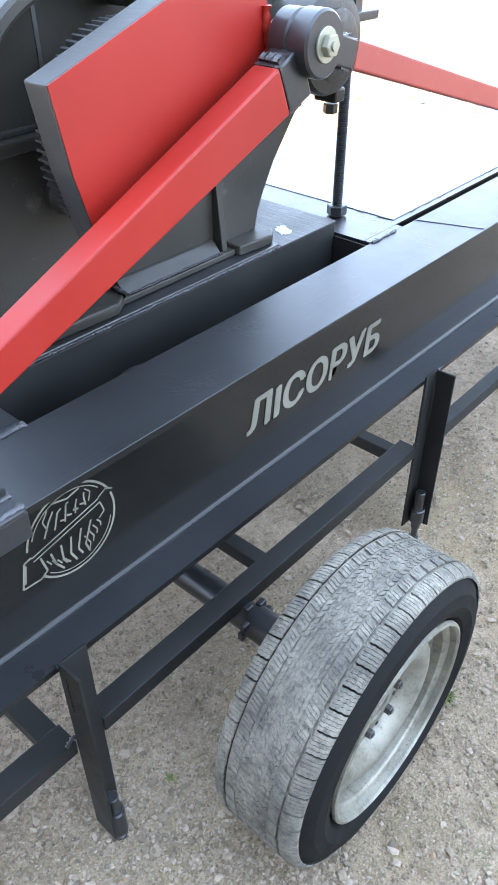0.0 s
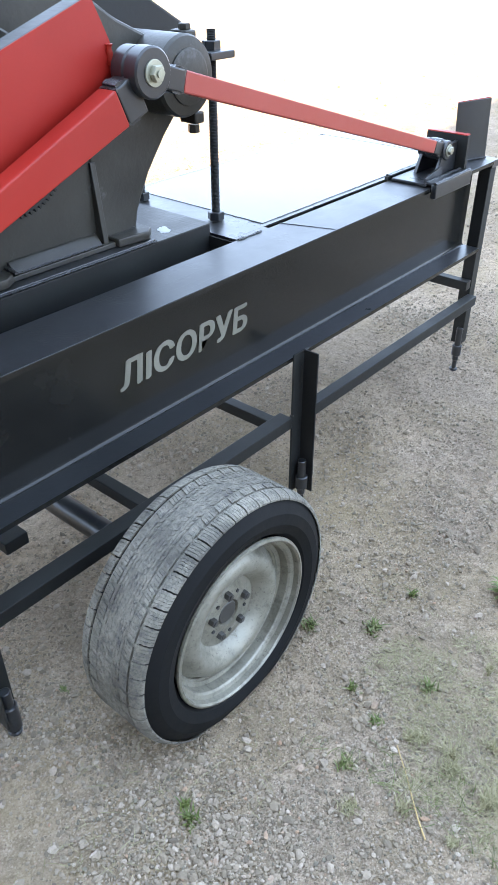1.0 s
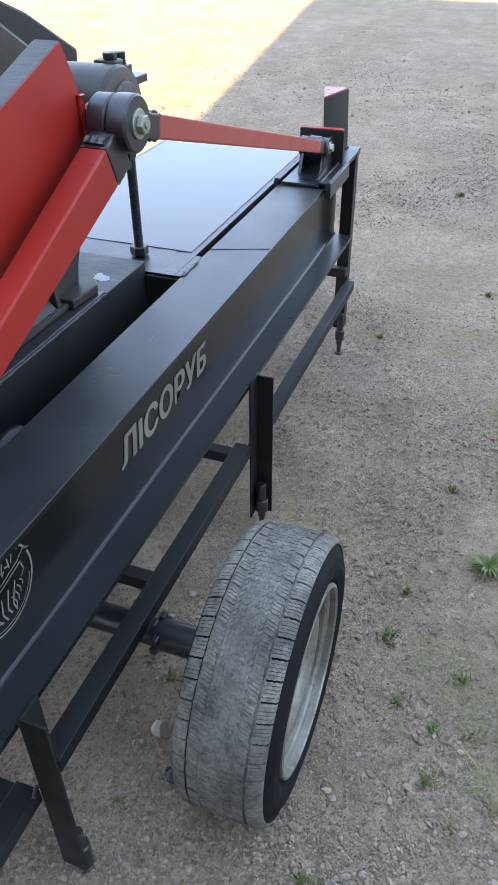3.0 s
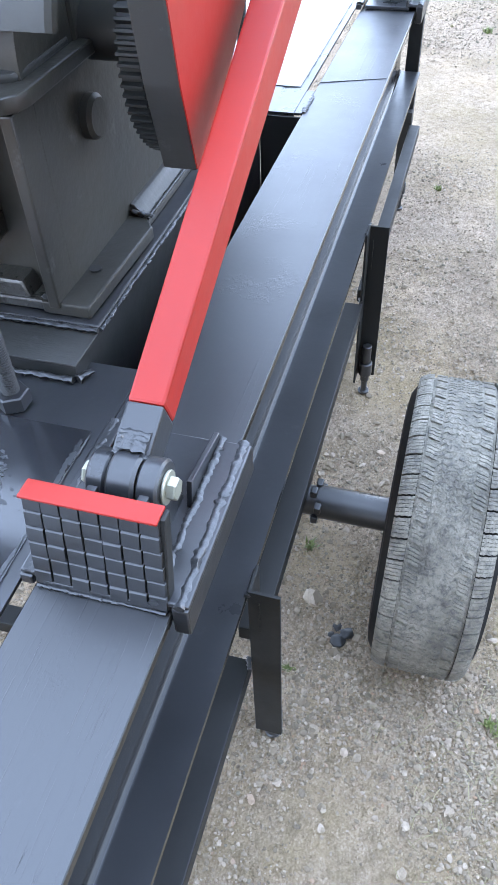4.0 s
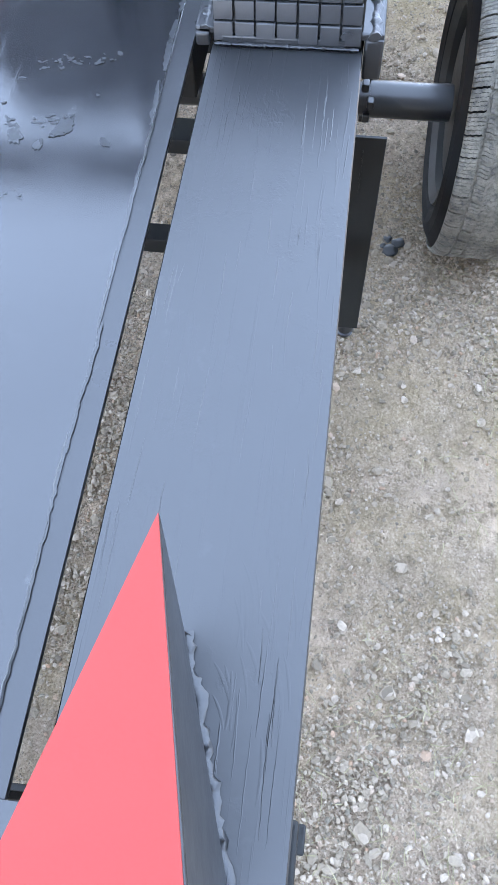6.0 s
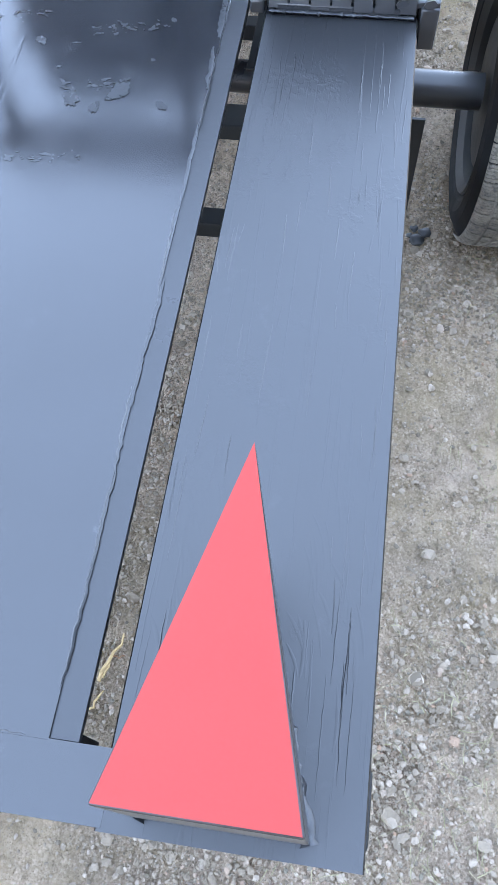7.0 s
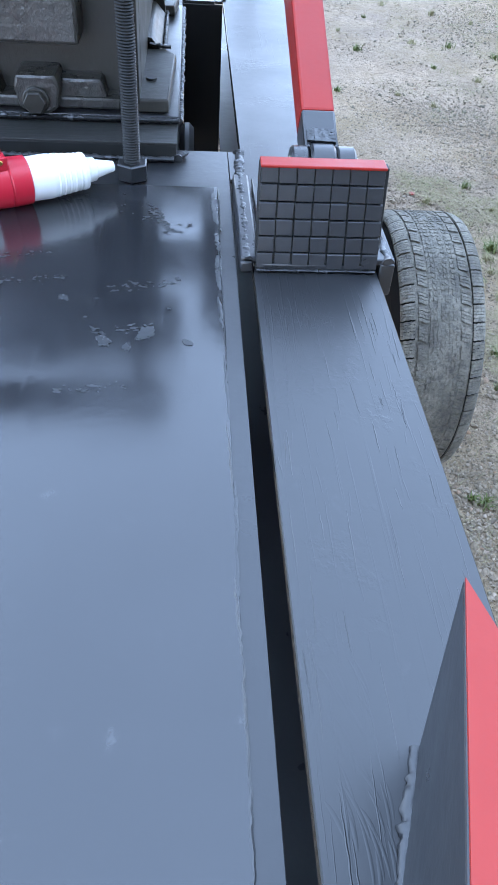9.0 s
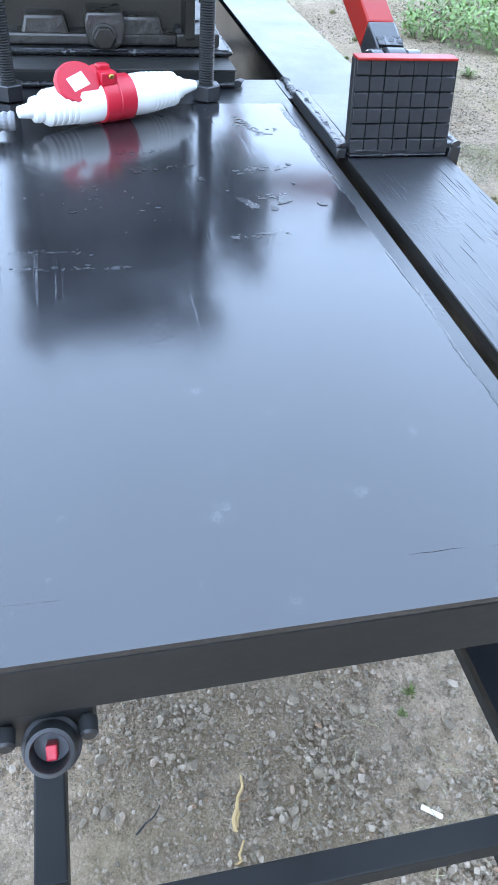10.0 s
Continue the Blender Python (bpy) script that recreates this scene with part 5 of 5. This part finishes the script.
for i, (x, y, n, h) in enumerate(((0.886, -1.201, 90, 0.055), (1.307, -1.149, 80, 0.05), (0.942, -1.074, 70, 0.045), (1.705, -1.085, 80, 0.05), (1.16, -0.72, 30, 0.035), (0.76, -0.90, 40, 0.04), (1.42, -1.05, 60, 0.045), (1.02, -1.15, 60, 0.04))):
    tuft(x, y, n, h, 300 + i, STRAW, "dry_grass", "dry straw-coloured grass on the dirt", 0.0013)
for i in range(40):
    tuft(rnd.uniform(0.6, 2.2), rnd.uniform(-1.5, -0.95), 90, rnd.uniform(0.02, 0.04), 90 + i, STRAW, "dry_grass", "dry straw-coloured grass on the dirt", 0.0016)
for i in range(30):
    tuft(rnd.uniform(2.2, 6.5), rnd.uniform(-3.2, -1.1), 60, rnd.uniform(0.03, 0.06), 130 + i, STRAW if i % 3 else LEAF, "dry_grass", "dry grass patch at the yard's edge", 0.002)
for i in range(26):
    tuft(rnd.uniform(3.5, 11.0), rnd.uniform(-1.0, 5.0), 60, rnd.uniform(0.02, 0.04), 400 + i, STRAW, "dry_grass", "short dry grass on the sunlit yard", 0.002)


def straw_mat(count, area, seed, mat, label, lie=0.25):
    """Dry blades lying about in matted patches with bare dirt between."""
    rnd = random.Random(seed)
    verts, faces = [], []
    x0, x1, y0, y1 = area
    n = 0
    while n < count:
        x, y = rnd.uniform(x0, x1), rnd.uniform(y0, y1)
        edge = min(1.0, (y1 - y) / (0.5 * (y1 - y0)))
        if noise.noise((x * 2.3 + seed, y * 2.3, 1.0)) + 0.6 * noise.noise((x * 7.0, y * 7.0, seed)) < 0.42 - 0.40 * edge:
            continue
        n += 1
        d, L, w = rnd.uniform(0, 6.28), rnd.uniform(0.015, 0.055), rnd.uniform(0.0004, 0.0010)
        bend, rise = rnd.uniform(-0.9, 0.9), lie * rnd.random() ** 2
        o = len(verts)
        px, py = x, y
        for k in range(4):
            a = d + bend * k / 3
            z = 0.003 + L * rise * math.sin(math.pi * k / 3.4) + 0.004 * rnd.random()
            u = w * (1.0 - 0.25 * k)
            verts += [(px - math.sin(a) * u, py + math.cos(a) * u, z), (px + math.sin(a) * u, py - math.cos(a) * u, z + 0.0004)]
            px, py = px + math.cos(a) * L / 3, py + math.sin(a) * L / 3
        faces += [(o + 2 * k, o + 2 * k + 1, o + 2 * k + 3, o + 2 * k + 2) for k in range(3)]
    me = bpy.data.meshes.new("dry_grass")
    me.from_pydata(verts, [], faces)
    me.materials.append(mat)
    return tagged(new("dry_grass", me), label, "grass", kind="stuff")


straw_mat(9000, (0.75, 2.5, -1.75, -0.72), 31, STRAW, "matted dry straw-coloured grass on the dirt")
straw_mat(1700, (0.75, 2.5, -1.75, -0.75), 32, LEAF, "short green blades among dry grass", 0.7)
straw_mat(6000, (2.4, 6.0, -3.2, -1.0), 33, STRAW, "matted dry grass along the yard's edge")
straw_mat(2500, (2.4, 6.0, -3.2, -1.2), 34, LEAF, "short green blades along the yard's edge", 0.8)
straw_mat(900, (-0.9, 1.4, -0.85, 0.2), 35, STRAW, "scattered dry stalks between the stones")


def weed(x, y, n, h, seed, tall=0.0, mat=LEAF):
    """A weed: a rosette of narrow leaves, or with tall a bush of leafy stems."""
    rnd = random.Random(seed)
    bm = bmesh.new()
    for i in range(n):
        d = 2.4 * i + rnd.uniform(-0.5, 0.5)
        L, w = h * rnd.uniform(0.4, 1.15), h * rnd.uniform(0.045, 0.09)
        cx, cy, z0 = x, y, 0.0
        if tall:
            r, a = tall * 0.8 * rnd.random() ** 0.5, rnd.uniform(0, 6.28)
            cx, cy, z0 = x + r * math.cos(a), y + r * math.sin(a), tall * rnd.random() * (1.0 - 0.5 * r / tall)
            w *= 2.2
        rise = rnd.uniform(0.35, 1.7)
        last = None
        for k, wk in enumerate((0.2, 0.7, 1.0, 0.75, 0.05)):
            t = k / 4
            p = Vector((cx + math.cos(d) * L * t * 0.8, cy + math.sin(d) * L * t * 0.8, z0 + L * (rise * t - 0.75 * rise * t * t)))
            s = Vector((-math.sin(d), math.cos(d), 0.25 * rnd.uniform(-1, 1))) * w * wk
            cur = (bm.verts.new(p - s), bm.verts.new(p - Vector((0, 0, w * 0.3 * wk))), bm.verts.new(p + s))
            if last:
                bm.faces.new((last[0], last[1], cur[1], cur[0]))
                bm.faces.new((last[1], last[2], cur[2], cur[1]))
            last = cur
    return tagged(part("weed", bm, mat, None, "", 50), "green leafy weed growing in the dirt", "weed", "weeds", "stuff")


for i, (x, y, n, h) in enumerate(((1.539, -0.955, 60, 0.085), (1.06, -1.24, 40, 0.08), (1.12, -1.30, 40, 0.07), (3.7, -2.15, 40, 0.09))):
    weed(x, y, n, h, 200 + i)
for i, (x, y, n, tall) in enumerate(((4.5, -2.5, 420, 0.30), (4.9, -2.8, 420, 0.34), (4.2, -2.75, 380, 0.30), (5.3, -2.6, 420, 0.34), (4.7, -2.2, 260, 0.20), (5.6, -3.1, 420, 0.36), (4.4, -3.0, 380, 0.34), (5.0, -3.3, 420, 0.36))):
    weed(x, y, n, 0.075, 220 + i, tall, LUSH_LIT)


def twig(x, y, ang, L, r, mat, label, seed):
    rnd = random.Random(seed)
    bm = bmesh.new()
    rings = []
    for k in range(6):
        t = k / 5
        c = Vector((t * L, rnd.uniform(-1, 1) * r * 1.2, r * 0.9 + rnd.uniform(0, 1) * r))
        rr = r * (1 - 0.45 * t)
        rings.append([bm.verts.new(c + Vector((0, math.cos(j * 1.0472) * rr, math.sin(j * 1.0472) * rr))) for j in range(6)])
    for a, b in zip(rings, rings[1:]):
        for j in range(6):
            bm.faces.new((a[j], a[(j + 1) % 6], b[(j + 1) % 6], b[j]))
    bm.faces.new(rings[0])
    bm.faces.new(rings[-1][::-1])
    bmesh.ops.recalc_face_normals(bm, faces=bm.faces)
    ob = part("twig", bm, mat, None, "", 40)
    ob.matrix_basis = Matrix.Translation((x, y, 0)) @ Matrix.Rotation(ang, 4, "Z")
    return tagged(ob, label, "twig")


twig(-0.607, 0.252, -0.36, 0.098, 0.0042, TWIG, "dry split straw-coloured twig on the dirt", 1)
twig(-0.600, 0.246, -0.30, 0.060, 0.0030, TWIG, "dry split straw-coloured twig on the dirt", 4)
twig(-0.661, 0.254, -0.45, 0.042, 0.0030, TWIG, "dry split straw-coloured twig on the dirt", 2)
twig(-0.560, 0.236, -1.45, 0.026, 0.0022, RUST, "short rusty brown stalk across a twig", 5)
twig(0.716, -1.13, 0.81, 0.235, 0.0022, TWIG, "long dry stalk lying on the dirt", 7)
twig(-0.581, 0.417, -0.89, 0.062, 0.0022, STEEL, "thin dark twig on the dirt", 3)
bm = bmesh.new()
cyl(bm, (0, 0, 0.0045), "x", 0.0045, -0.02, 0.02, 14, 0.001)
butt = part("cigarette_butt", bm, WHITE_PL)
butt.matrix_basis = Matrix.Translation((-0.639, -0.104, 0)) @ Matrix.Rotation(0.9, 4, "Z")
tagged(butt, "white cigarette butt on the dirt", "litter")
# dark oily lumps beside the tyre
for i, (x, y, s) in enumerate(((0.553, -0.300, 0.024), (0.577, -0.318, 0.021), (0.590, -0.292, 0.014), (0.566, -0.280, 0.010))):
    bm = bmesh.new()
    bmesh.ops.create_icosphere(bm, subdivisions=2, radius=s)
    for v in bm.verts:
        v.co *= 0.8 + 0.4 * noise.noise(v.co * 90 + Vector((i, 0, 0)))
        v.co.z *= 0.45
    ob = part("dirt_clod", bm, BLACK_PL, None, "", 50)
    ob.matrix_basis = Matrix.Translation((x, y, 0.004))
    tagged(ob, "dark oily clod on the gravel", "clod", "clods by the tyre")
bm = bmesh.new()
bmesh.ops.create_icosphere(bm, subdivisions=1, radius=0.016)
for v in bm.verts:
    v.co.z *= 0.3
leaf = part("dead_leaf", bm, RED_BROWN, None, "", 0)
leaf.matrix_basis = Matrix.Translation((2.28, -0.905, 0.004))
tagged(leaf, "small orange-red dead leaf on the gravel", "leaf")
